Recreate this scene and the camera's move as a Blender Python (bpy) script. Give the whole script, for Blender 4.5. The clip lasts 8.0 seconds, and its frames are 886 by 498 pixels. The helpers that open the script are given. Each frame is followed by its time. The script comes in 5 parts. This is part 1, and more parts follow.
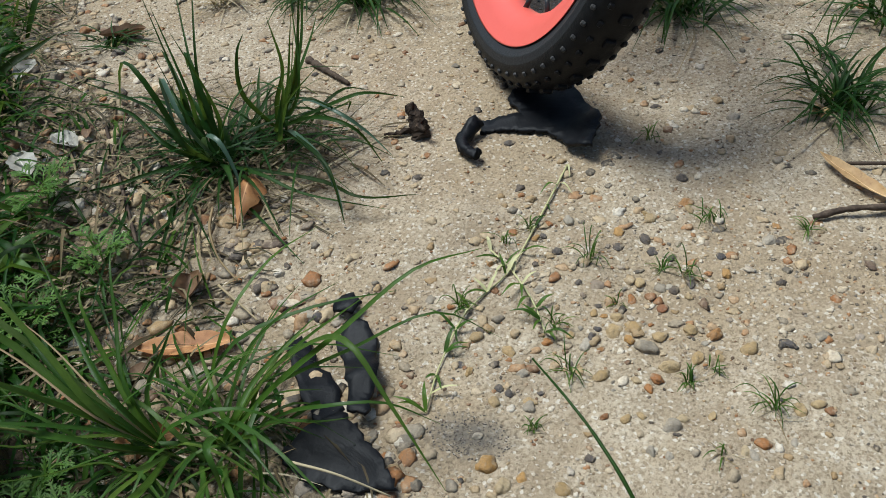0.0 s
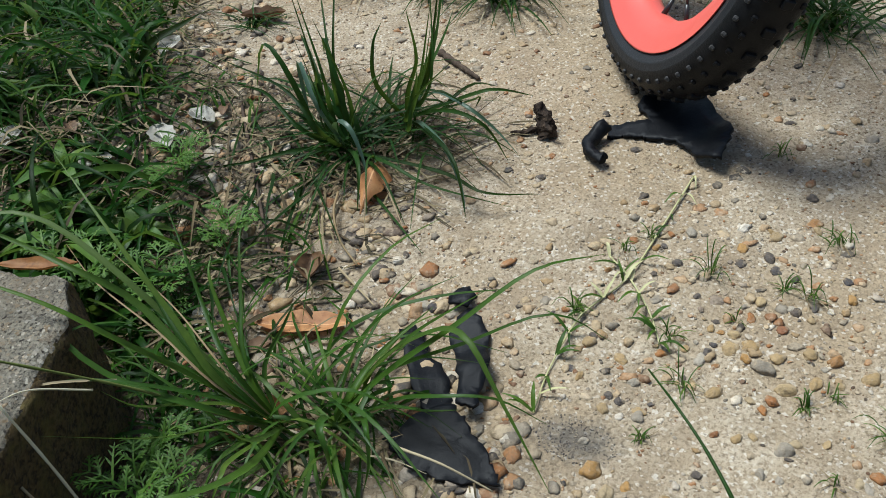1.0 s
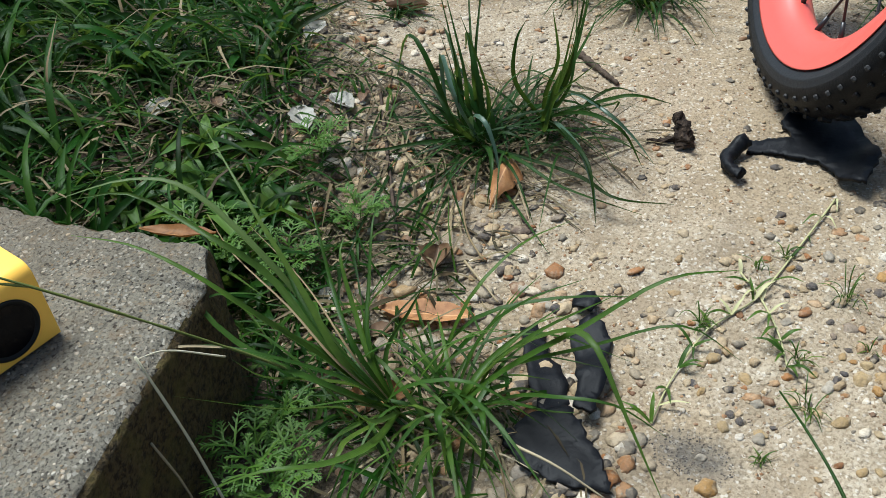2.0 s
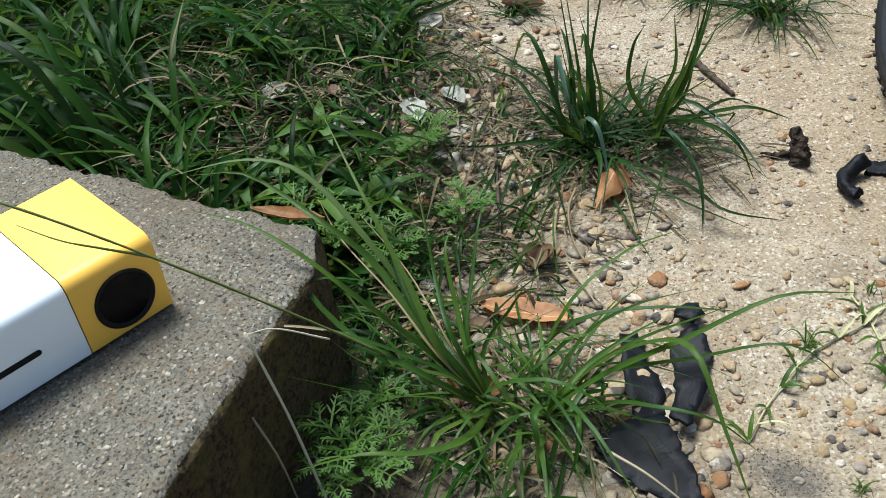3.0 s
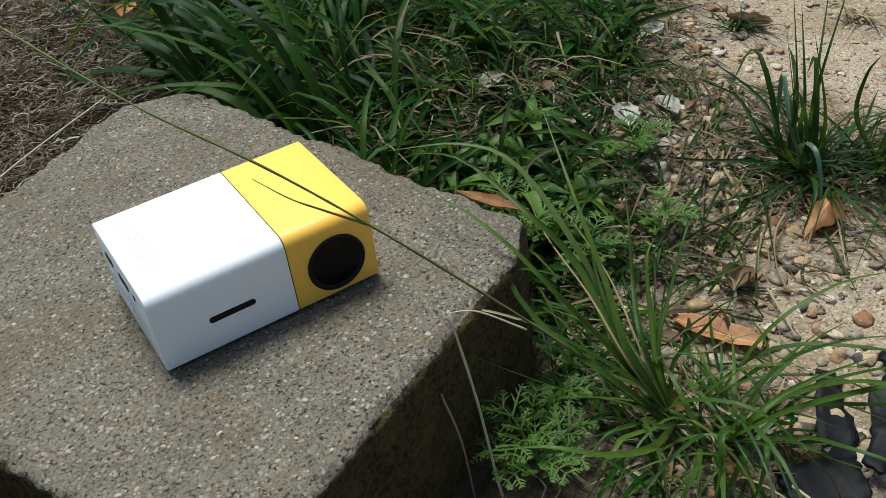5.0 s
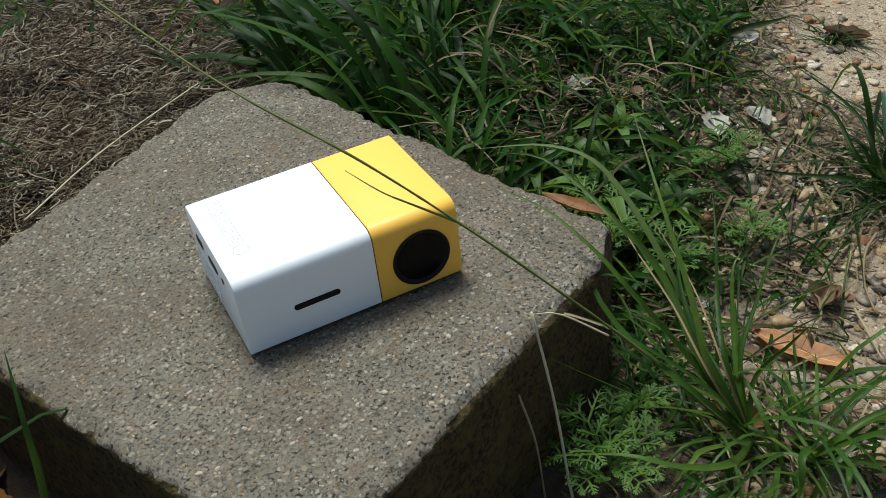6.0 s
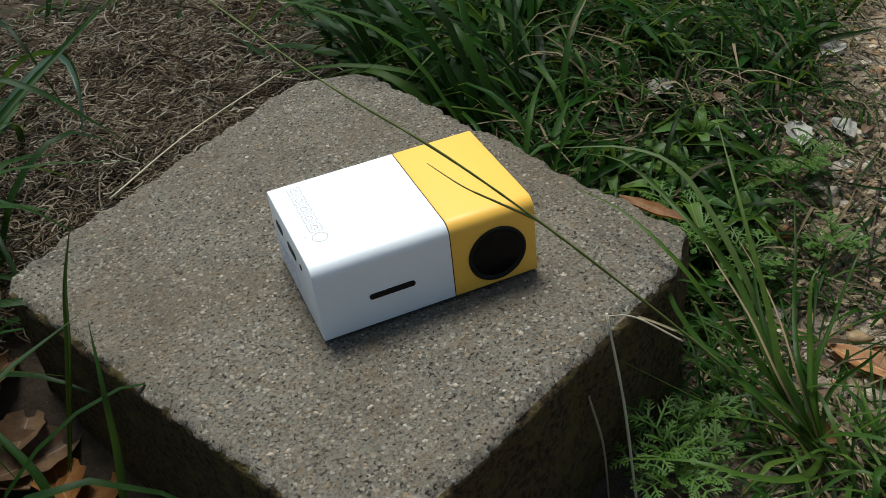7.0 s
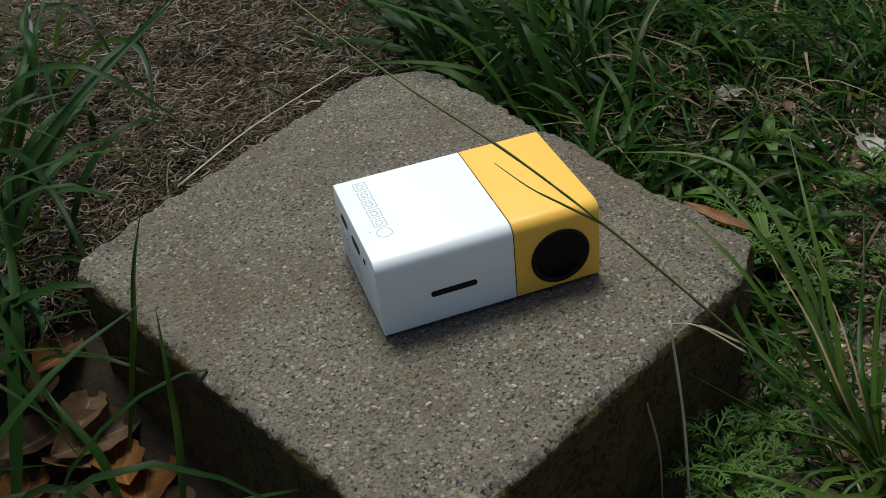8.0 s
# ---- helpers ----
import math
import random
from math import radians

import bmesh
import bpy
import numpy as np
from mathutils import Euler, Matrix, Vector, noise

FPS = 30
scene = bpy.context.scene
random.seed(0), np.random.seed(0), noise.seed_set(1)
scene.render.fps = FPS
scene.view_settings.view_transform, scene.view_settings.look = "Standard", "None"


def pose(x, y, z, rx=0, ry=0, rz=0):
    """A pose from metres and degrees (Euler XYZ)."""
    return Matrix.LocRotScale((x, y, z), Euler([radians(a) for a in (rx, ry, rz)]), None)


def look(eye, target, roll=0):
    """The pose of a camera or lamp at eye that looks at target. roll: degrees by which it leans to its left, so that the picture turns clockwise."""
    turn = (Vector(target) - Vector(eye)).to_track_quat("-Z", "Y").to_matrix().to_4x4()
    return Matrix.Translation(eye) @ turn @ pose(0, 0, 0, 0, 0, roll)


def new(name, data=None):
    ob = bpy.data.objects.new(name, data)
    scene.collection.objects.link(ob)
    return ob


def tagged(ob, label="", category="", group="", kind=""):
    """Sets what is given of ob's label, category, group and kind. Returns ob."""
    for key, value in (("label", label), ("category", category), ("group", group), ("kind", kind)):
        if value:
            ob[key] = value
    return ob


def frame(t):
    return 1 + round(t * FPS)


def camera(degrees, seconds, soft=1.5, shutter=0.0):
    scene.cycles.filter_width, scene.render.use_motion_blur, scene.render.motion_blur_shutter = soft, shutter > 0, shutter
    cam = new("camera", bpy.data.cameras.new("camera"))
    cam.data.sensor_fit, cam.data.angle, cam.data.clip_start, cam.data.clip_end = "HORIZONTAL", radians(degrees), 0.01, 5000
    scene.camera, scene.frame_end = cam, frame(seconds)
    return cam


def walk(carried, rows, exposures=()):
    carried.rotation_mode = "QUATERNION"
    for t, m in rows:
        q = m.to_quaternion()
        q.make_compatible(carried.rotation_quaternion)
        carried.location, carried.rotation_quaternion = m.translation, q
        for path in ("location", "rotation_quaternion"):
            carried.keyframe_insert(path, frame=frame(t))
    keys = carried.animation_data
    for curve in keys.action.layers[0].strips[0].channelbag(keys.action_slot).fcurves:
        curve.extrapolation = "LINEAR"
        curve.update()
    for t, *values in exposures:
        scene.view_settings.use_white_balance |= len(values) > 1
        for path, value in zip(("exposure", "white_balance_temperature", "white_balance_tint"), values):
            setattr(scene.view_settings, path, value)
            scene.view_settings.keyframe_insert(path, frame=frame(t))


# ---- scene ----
import itertools

cam = camera(46.7, 8.0, soft=0.7)
PATH = [
    (0, (-0.009, -0.449, 0.348), (1.321, 0.283, -0.953), -8.0),
    (0.5, (-0.011, -0.446, 0.352), (1.272, 0.37, -0.947), -8.1),
    (1, (-0.015, -0.442, 0.353), (1.216, 0.468, -0.935), -8.2),
    (1.5, (-0.02, -0.437, 0.353), (1.151, 0.566, -0.922), -8.2),
    (3, (-0.033, -0.427, 0.355), (0.961, 0.779, -0.893), -8.0),
    (3.5, (-0.038, -0.423, 0.355), (0.897, 0.837, -0.884), -7.8),
    (4, (-0.043, -0.42, 0.356), (0.829, 0.892, -0.875), -7.5),
    (4.5, (-0.048, -0.42, 0.357), (0.756, 0.944, -0.865), -7.6),
    (5, (-0.053, -0.418, 0.358), (0.689, 0.986, -0.858), -7.4),
    (6.5, (-0.066, -0.413, 0.36), (0.508, 1.08, -0.84), -6.9),
    (7, (-0.07, -0.413, 0.36), (0.449, 1.104, -0.835), -6.8),
    (7.5, (-0.073, -0.412, 0.361), (0.391, 1.126, -0.831), -6.8),
    (8, (-0.076, -0.411, 0.362), (0.349, 1.139, -0.828), -6.6),
]
EXPOSURES = [(0, 0.63, 5820, 2), (1.5, 0.82, 5760, 2), (3.0, 1.02, 5750, 2), (4.0, 1.02, 5800, 2), (4.5, 0.82, 5950, 2), (5.0, 0.60, 6050, 2), (6.5, 0.44, 6100, 3), (8.0, 0.02, 6150, 3)]
walk(cam, [(t, look(eye, target, roll)) for t, eye, target, roll in PATH], EXPOSURES)

# ---- sky, sun ----
SUN_ELEVATION, SUN_BEARING = 68.0, 84.0   # degrees; bearing from +x towards +y
world = bpy.data.worlds.new("sky")
scene.world = world
world.use_nodes = True
wn = world.node_tree
sky = wn.nodes.new("ShaderNodeTexSky")
sky.sky_type, sky.sun_disc = "NISHITA", False
sky.sun_elevation, sky.sun_rotation = radians(SUN_ELEVATION), radians(90 - SUN_BEARING)
sky.air_density, sky.dust_density = 1.0, 3.0
wn.links.new(sky.outputs[0], wn.nodes["Background"].inputs[0])
wn.nodes["Background"].inputs[1].default_value = 0.067
sun = new("sun", bpy.data.lights.new("sun", "SUN"))
sun.data.energy, sun.data.angle, sun.data.color = 3.1, radians(24), (1.0, 0.97, 0.93)
eb, ee = radians(SUN_BEARING), radians(SUN_ELEVATION)
sun.matrix_world = look((3 * math.cos(eb) * math.cos(ee), 3 * math.sin(eb) * math.cos(ee), 3 * math.sin(ee)), (0, 0, 0))


# ---- materials ----
class Nodes:
    """A material's node tree with short calls."""

    def __init__(self, name):
        self.m = bpy.data.materials.new(name)
        self.m.use_nodes = True
        self.t = self.m.node_tree
        self.b = self.t.nodes["Principled BSDF"]
        self.out = self.t.nodes["Material Output"]
        self.co = self.t.nodes.new("ShaderNodeTexCoord").outputs["Object"]

    def put(self, kind, **inputs):
        n = self.t.nodes.new(kind)
        for k, v in inputs.items():
            self.set(n.inputs[k.replace("_", " ")], v)
        return n

    def set(self, socket, v):
        if isinstance(v, bpy.types.NodeSocket):
            self.t.links.new(v, socket)
        else:
            socket.default_value = v

    def noise(self, scale, detail=4, rough=0.55, co=None, distort=0.0):
        return self.put("ShaderNodeTexNoise", Vector=co or self.co, Scale=scale, Detail=detail, Roughness=rough, Distortion=distort).outputs["Fac"]

    def voronoi(self, scale, co=None, feature="F1", out="Distance"):
        n = self.put("ShaderNodeTexVoronoi", Vector=co or self.co, Scale=scale)
        n.feature = feature
        return n.outputs[out]

    def ramp(self, fac, *stops, mode="LINEAR"):
        n = self.put("ShaderNodeValToRGB", Fac=fac)
        r = n.color_ramp
        r.interpolation = mode
        while len(r.elements) < len(stops):
            r.elements.new(0.5)
        for e, (p, c) in zip(r.elements, stops):
            e.position = p
            e.color = (*c, 1) if isinstance(c, tuple) else (c, c, c, 1)
        return n.outputs[0]

    def mix(self, fac, a, b, mode="MIX"):
        n = self.t.nodes.new("ShaderNodeMix")
        n.data_type, n.blend_type = "RGBA", mode
        for s, v in ((n.inputs[0], fac), (n.inputs[6], a), (n.inputs[7], b)):
            self.set(s, (*v, 1) if isinstance(v, tuple) else v)
        return n.outputs[2]

    def maths(self, op, a, b=0.0, c=0.0):
        n = self.t.nodes.new("ShaderNodeMath")
        n.operation = op
        for s, v in zip(n.inputs, (a, b, c)):
            self.set(s, v)
        return n.outputs[0]

    def axes(self, co=None):
        return self.put("ShaderNodeSeparateXYZ", Vector=co or self.co).outputs

    def island(self):
        return self.t.nodes.new("ShaderNodeNewGeometry").outputs["Random Per Island"]

    def each(self):
        return self.t.nodes.new("ShaderNodeObjectInfo").outputs["Random"]

    def bump(self, height, strength=0.5, distance=0.001, under=None):
        n = self.put("ShaderNodeBump", Height=height, Strength=strength, Distance=distance)
        if under:
            self.set(n.inputs["Normal"], under)
        return n.outputs[0]

    def done(self, colour, rough=0.6, metal=0.0, normal=None, spec=0.5):
        for k, v in (("Base Color", colour), ("Roughness", rough), ("Metallic", metal), ("Specular IOR Level", spec)):
            self.set(self.b.inputs[k], (*v, 1) if isinstance(v, tuple) else v)
        if normal:
            self.set(self.b.inputs["Normal"], normal)
        return self.m


def leafy(name, greens, tip, passing=0.3, rough=0.42, spec=0.4, mottle=0.45):
    """A grass or leaf surface with lengthwise veins, dry tips and light through the blade."""
    k = Nodes(name)
    uv = k.t.nodes.new("ShaderNodeUVMap").outputs[0]
    u, v, _ = k.axes(uv)
    rnd = k.maths("FRACT", k.maths("ADD", k.island(), k.each()))
    col = k.ramp(rnd, *[(i / (len(greens) - 1), g) for i, g in enumerate(greens)])
    veins = k.maths("SINE", k.maths("MULTIPLY", u, 44.0))
    col = k.mix(k.ramp(veins, (0.3, 0.0), (1.0, 0.07)), col, (0.14, 0.22, 0.07))
    mott = k.noise(140, 5)
    col = k.mix(k.ramp(mott, (0.35, 0.0), (0.75, mottle)), col, (0.03, 0.055, 0.012))
    dry = k.maths("ADD", v, k.maths("MULTIPLY", k.noise(60), 0.35))
    col = k.mix(k.ramp(k.maths("ADD", dry, k.maths("MULTIPLY", rnd, 0.12)), (1.08, 0.0), (1.28, 1.0)), col, tip)
    bmp = k.bump(veins, 0.12, 0.0004)
    k.done(col, rough, 0.0, bmp, spec)
    tr = k.put("ShaderNodeBsdfTranslucent", Color=k.mix(0.5, col, (0.16, 0.24, 0.03)), Normal=bmp)
    mx = k.put("ShaderNodeMixShader", Fac=passing)
    k.t.links.new(k.b.outputs[0], mx.inputs[1])
    k.t.links.new(tr.outputs[0], mx.inputs[2])
    k.t.links.new(mx.outputs[0], k.out.inputs[0])
    return k.m


GRASS = leafy("grass_blade", ((0.017, 0.052, 0.005), (0.038, 0.094, 0.010), (0.075, 0.142, 0.015), (0.028, 0.074, 0.010), (0.115, 0.178, 0.025)), (0.35, 0.3, 0.15), 0.36, 0.40, 0.2)
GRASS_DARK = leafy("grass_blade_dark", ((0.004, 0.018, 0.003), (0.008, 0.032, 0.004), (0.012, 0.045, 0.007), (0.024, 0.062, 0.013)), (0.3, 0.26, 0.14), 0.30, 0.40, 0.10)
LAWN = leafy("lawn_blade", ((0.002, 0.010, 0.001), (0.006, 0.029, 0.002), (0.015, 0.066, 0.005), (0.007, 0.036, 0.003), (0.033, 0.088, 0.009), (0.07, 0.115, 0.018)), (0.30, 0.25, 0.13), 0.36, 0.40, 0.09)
FERN = leafy("feathery_leaf", ((0.055, 0.13, 0.014), (0.085, 0.18, 0.02), (0.12, 0.21, 0.03)), (0.12, 0.2, 0.04), 0.42, 0.5, 0.3, 0.2)
STRAW = leafy("dry_straw", ((0.36, 0.28, 0.16), (0.46, 0.38, 0.24), (0.26, 0.18, 0.09), (0.16, 0.105, 0.05)), (0.5, 0.43, 0.27), 0.1, 0.6, 0.3, 0.15)
PALE_STRAW = leafy("bleached_straw", ((0.78, 0.70, 0.52), (0.74, 0.65, 0.47), (0.8, 0.74, 0.6)), (0.6, 0.54, 0.4), 0.35, 0.6, 0.3, 0.05)
STALK = leafy("olive_stalk", ((0.12, 0.15, 0.03), (0.17, 0.18, 0.045), (0.09, 0.13, 0.025)), (0.35, 0.3, 0.12), 0.15, 0.5, 0.25, 0.2)
# pale grey-green: the gloss of bent blades is partly put into their colour
SHEEN_BLADE = leafy("sheen_blade", ((0.05, 0.095, 0.06), (0.075, 0.125, 0.085), (0.035, 0.075, 0.04)), (0.4, 0.38, 0.28), 0.25, 0.34, 0.45, 0.3)
HALF_DRY = leafy("half_dry_blade", ((0.07, 0.12, 0.022), (0.10, 0.15, 0.035), (0.085, 0.135, 0.028)), (0.55, 0.48, 0.3), 0.35, 0.5, 0.3, 0.1)
LITTER = leafy("decayed_straw", ((0.13, 0.09, 0.045), (0.22, 0.17, 0.095), (0.075, 0.048, 0.024), (0.035, 0.022, 0.012)), (0.26, 0.21, 0.13), 0.05, 0.7, 0.2, 0.2)
RUNNER = leafy("pale_runner", ((0.5, 0.44, 0.25), (0.45, 0.42, 0.22), (0.4, 0.38, 0.18)), (0.3, 0.3, 0.12), 0.05, 0.5, 0.3, 0.0)


def ground_material():
    k = Nodes("sandy_soil")
    x, y, z = k.axes()
    big, mid, fine, grit = k.noise(7, 6), k.noise(45, 6, 0.65), k.noise(420, 5, 0.7), k.voronoi(330)
    sand = k.ramp(mid, (0.25, (0.27, 0.21, 0.135)), (0.5, (0.38, 0.312, 0.218)), (0.75, (0.47, 0.40, 0.298)))
    sand = k.mix(k.ramp(big, (0.42, 0.0), (0.60, 0.8)), sand, (0.31, 0.235, 0.145))
    sand = k.mix(k.ramp(k.noise(21, 5, 0.6), (0.50, 0.0), (0.66, 0.6)), sand, (0.24, 0.18, 0.115))
    sand = k.mix(k.ramp(fine, (0.38, 0.85), (0.55, 0.0)), sand, (0.2, 0.15, 0.095))
    sand = k.mix(k.ramp(k.voronoi(520, out="Color"), (0.74, 0.0), (0.88, 0.45)), sand, (0.66, 0.61, 0.52))
    specks = k.voronoi(700, out="Color")
    sand = k.mix(k.ramp(specks, (0.15, 0.65), (0.23, 0.0)), sand, (0.13, 0.095, 0.06))
    soil = k.ramp(mid, (0.25, (0.018, 0.012, 0.008)), (0.6, (0.045, 0.032, 0.02)), (0.8, (0.10, 0.075, 0.048)))
    side = k.maths("ADD", k.maths("MULTIPLY", k.maths("SUBTRACT", x, 0.318), -0.79), k.maths("MULTIPLY", k.maths("ADD", y, 0.06), 0.61))
    side = k.maths("ADD", side, k.maths("MULTIPLY", k.maths("SUBTRACT", mid, 0.5), 0.34))
    reach = k.put("ShaderNodeVectorMath", Vector=k.co)
    reach.operation = "LENGTH"
    away = k.maths("MAXIMUM", k.maths("SUBTRACT", reach.outputs["Value"], 0.9), 0.0)
    side = k.maths("ADD", side, k.maths("MULTIPLY", k.maths("SUBTRACT", k.noise(1.1, 6, 0.65), 0.5), k.maths("MULTIPLY", away, 3.0)))
    col = k.mix(k.ramp(k.maths("ADD", side, 0.5), (0.42, 0.0), (0.60, 0.92)), sand, soil)
    col = k.mix(k.ramp(k.maths("MULTIPLY", reach.outputs["Value"], 0.1), (0.25, 0.0), (0.5, 0.85)), col, (0.05, 0.085, 0.025))
    # soil browner and darker round the dark tuft
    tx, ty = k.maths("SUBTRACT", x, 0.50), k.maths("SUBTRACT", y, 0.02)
    tuft_dist = k.maths("SQRT", k.maths("ADD", k.maths("MULTIPLY", tx, tx), k.maths("MULTIPLY", ty, ty)))
    tuft_dist = k.maths("ADD", tuft_dist, k.maths("MULTIPLY", k.maths("SUBTRACT", mid, 0.5), 0.16))
    col = k.mix(k.ramp(k.maths("MULTIPLY", tuft_dist, 5.0), (0.2, 0.6), (0.75, 0.0)), col, (0.13, 0.092, 0.055))
    # burnt patch
    dx = k.maths("MULTIPLY", k.maths("SUBTRACT", x, 0.316), 1.0)
    dy = k.maths("MULTIPLY", k.maths("ADD", y, 0.270), 0.62)
    d = k.maths("SQRT", k.maths("ADD", k.maths("MULTIPLY", dx, dx), k.maths("MULTIPLY", dy, dy)))
    d = k.maths("ADD", d, k.maths("MULTIPLY", k.maths("SUBTRACT", k.noise(160, 5), 0.5), 0.018))
    col = k.mix(k.ramp(k.maths("MULTIPLY", d, 10.0), (0.06, 0.75), (0.2, 0.0)), col, (0.085, 0.08, 0.072))
    b = k.bump(grit, 0.3, 0.0012)
    b = k.bump(fine, 0.6, 0.002, b)
    b = k.bump(mid, 0.6, 0.006, b)
    return k.done(col, 0.92, 0.0, b, 0.2)


def concrete_material(name, stained):
    k = Nodes(name)
    mid, fine, cell = k.noise(38, 6, 0.65), k.noise(520, 5, 0.7), k.put("ShaderNodeTexVoronoi", Vector=k.co, Scale=580.0)
    base = k.ramp(mid, (0.28, (0.125, 0.113, 0.088)), (0.5, (0.18, 0.165, 0.132)), (0.75, (0.245, 0.228, 0.187)))
    base = k.mix(k.ramp(fine, (0.36, 0.9), (0.52, 0.0)), base, (0.03, 0.027, 0.022))
    r, g, _ = k.put("ShaderNodeSeparateColor", Color=cell.outputs["Color"]).outputs
    tone = k.ramp(g, (0.0, (0.16, 0.115, 0.066)), (0.3, (0.2, 0.185, 0.15)), (0.55, (0.05, 0.045, 0.038)), (0.85, (0.36, 0.34, 0.29)), (1.0, (0.17, 0.12, 0.065)))
    base = k.mix(k.ramp(r, (0.6, 0.0), (0.68, 0.8), mode="LINEAR"), base, tone)
    holes = k.ramp(k.noise(400, 3, 0.5), (0.33, 1.0), (0.39, 0.0))
    base = k.mix(holes, base, (0.03, 0.025, 0.02))
    broad = k.noise(9, 5, 0.6)
    base = k.mix(k.ramp(broad, (0.46, 0.0), (0.64, 0.45)), base, (0.10, 0.076, 0.047))
    base = k.mix(k.ramp(k.noise(75, 5, 0.65), (0.56, 0.0), (0.68, 0.4)), base, (0.14, 0.09, 0.046))
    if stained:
        # brown side stain, its colour also deepened to stand for shade
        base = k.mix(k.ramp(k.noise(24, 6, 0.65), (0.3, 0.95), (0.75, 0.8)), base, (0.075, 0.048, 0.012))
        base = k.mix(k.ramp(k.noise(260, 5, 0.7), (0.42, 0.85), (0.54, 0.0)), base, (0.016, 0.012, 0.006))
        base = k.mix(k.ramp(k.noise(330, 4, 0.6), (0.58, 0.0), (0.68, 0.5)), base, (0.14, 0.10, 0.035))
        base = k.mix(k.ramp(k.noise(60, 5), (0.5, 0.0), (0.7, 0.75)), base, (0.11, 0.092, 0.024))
    b = k.bump(cell.outputs["Distance"], 0.35, 0.0012)
    b = k.bump(fine, 0.7, 0.0015, b)
    b = k.bump(k.maths("SUBTRACT", 1.0, holes), 0.6, 0.0015, b)
    base = k.mix(1.0, base, (0.93, 0.90, 0.85), "MULTIPLY")
    return k.done(base, 0.88, 0.0, b, 0.25)


def stone_material(name, stops, rough=0.6):
    k = Nodes(name)
    rnd = k.maths("FRACT", k.maths("ADD", k.island(), k.maths("MULTIPLY", k.each(), 7.13)))
    col = k.ramp(rnd, *stops)
    col = k.mix(k.ramp(k.noise(420, 5, 0.7), (0.42, 0.0), (0.68, 0.55)), col, (0.17, 0.13, 0.085))
    col = k.mix(k.ramp(k.noise(170, 4, 0.6), (0.5, 0.0), (0.66, 0.5)), col, (0.52, 0.44, 0.32))
    col = k.mix(1.0, col, (0.84, 0.79, 0.72), "MULTIPLY")
    b = k.bump(k.noise(700, 4, 0.65), 0.6, 0.0009)
    return k.done(col, rough, 0.0, k.bump(k.noise(190, 4), 0.5, 0.002, b), 0.25)


def plastic(name, colour, rough, grain=0.15, spec=0.5, coat=0.0):
    k = Nodes(name)
    n = k.noise(2600, 2)
    col = k.mix(k.ramp(k.noise(35, 5), (0.4, 0.0), (0.8, 0.06)), colour, tuple(c * 0.75 for c in colour))
    r = k.ramp(k.noise(50, 5), (0.3, rough - 0.05), (0.7, rough + 0.06))
    k.b.inputs["Coat Weight"].default_value, k.b.inputs["Coat Roughness"].default_value = coat, 0.3
    return k.done(col, r, 0.0, k.bump(n, grain, 0.00015), spec)


def rubber_material(name, colour, ribs):
    k = Nodes(name)
    x, y, z = k.axes()
    col = k.mix(k.ramp(k.noise(120, 6, 0.7), (0.45, 0.0), (0.75, 0.4)), colour, (0.022, 0.021, 0.021))
    col = k.mix(k.ramp(k.noise(35, 6, 0.7), (0.62, 0.0), (0.78, 0.14)), col, (0.11, 0.1, 0.08))
    b = k.bump(k.noise(380, 5, 0.7), 0.5, 0.0008)
    if ribs:
        b = k.bump(k.maths("SINE", k.maths("MULTIPLY", k.maths("ADD", x, k.maths("MULTIPLY", y, 0.4)), 9000.0)), 0.12, 0.0003, b)
    return k.done(col, 0.5, 0.0, b, 0.16)


def dead_leaf_material(name, a, b, c):
    k = Nodes(name)
    uv = k.t.nodes.new("ShaderNodeUVMap").outputs[0]
    u, v, _ = k.axes(uv)
    col = k.ramp(k.noise(55, 6, 0.6), (0.3, a), (0.55, b), (0.8, c))
    col = k.mix(k.ramp(k.noise(300, 4), (0.55, 0.0), (0.75, 0.5)), col, tuple(t * 0.35 for t in a))
    rib = k.maths("ABSOLUTE", k.maths("SUBTRACT", u, 0.5))
    veins = k.maths("SINE", k.maths("MULTIPLY", k.maths("ADD", v, k.maths("MULTIPLY", rib, 0.5)), 75.0))
    col = k.mix(k.ramp(rib, (0.0, 0.7), (0.035, 0.0)), col, tuple(min(1, t * 1.5) for t in c))
    col = k.mix(k.ramp(veins, (0.75, 0.0), (1.0, 0.05)), col, tuple(t * 0.6 for t in a))
    bm_ = k.bump(k.noise(240, 5, 0.6), 0.35, 0.0009)
    k.done(col, 0.6, 0.0, bm_, 0.35)
    tr = k.put("ShaderNodeBsdfTranslucent", Color=col)
    mx = k.put("ShaderNodeMixShader", Fac=0.2)
    k.t.links.new(k.b.outputs[0], mx.inputs[1])
    k.t.links.new(tr.outputs[0], mx.inputs[2])
    k.t.links.new(mx.outputs[0], k.out.inputs[0])
    return k.m


def wood_material():
    k = Nodes("weathered_twig")
    col = k.ramp(k.noise(180, 6, 0.7), (0.3, (0.03, 0.022, 0.016)), (0.6, (0.085, 0.06, 0.042)), (0.85, (0.2, 0.165, 0.13)))
    return k.done(col, 0.85, 0.0, k.bump(k.noise(420, 5), 0.7, 0.001), 0.2)


def fibre_material():
    k = Nodes("dry_root_fibre")
    col = k.ramp(k.island(), (0.0, (0.03, 0.019, 0.010)), (0.3, (0.085, 0.056, 0.028)), (0.6, (0.19, 0.145, 0.088)), (1.0, (0.34, 0.295, 0.22)))
    return k.done(col, 0.75, 0.0, k.bump(k.noise(600, 3), 0.3, 0.0005), 0.25)


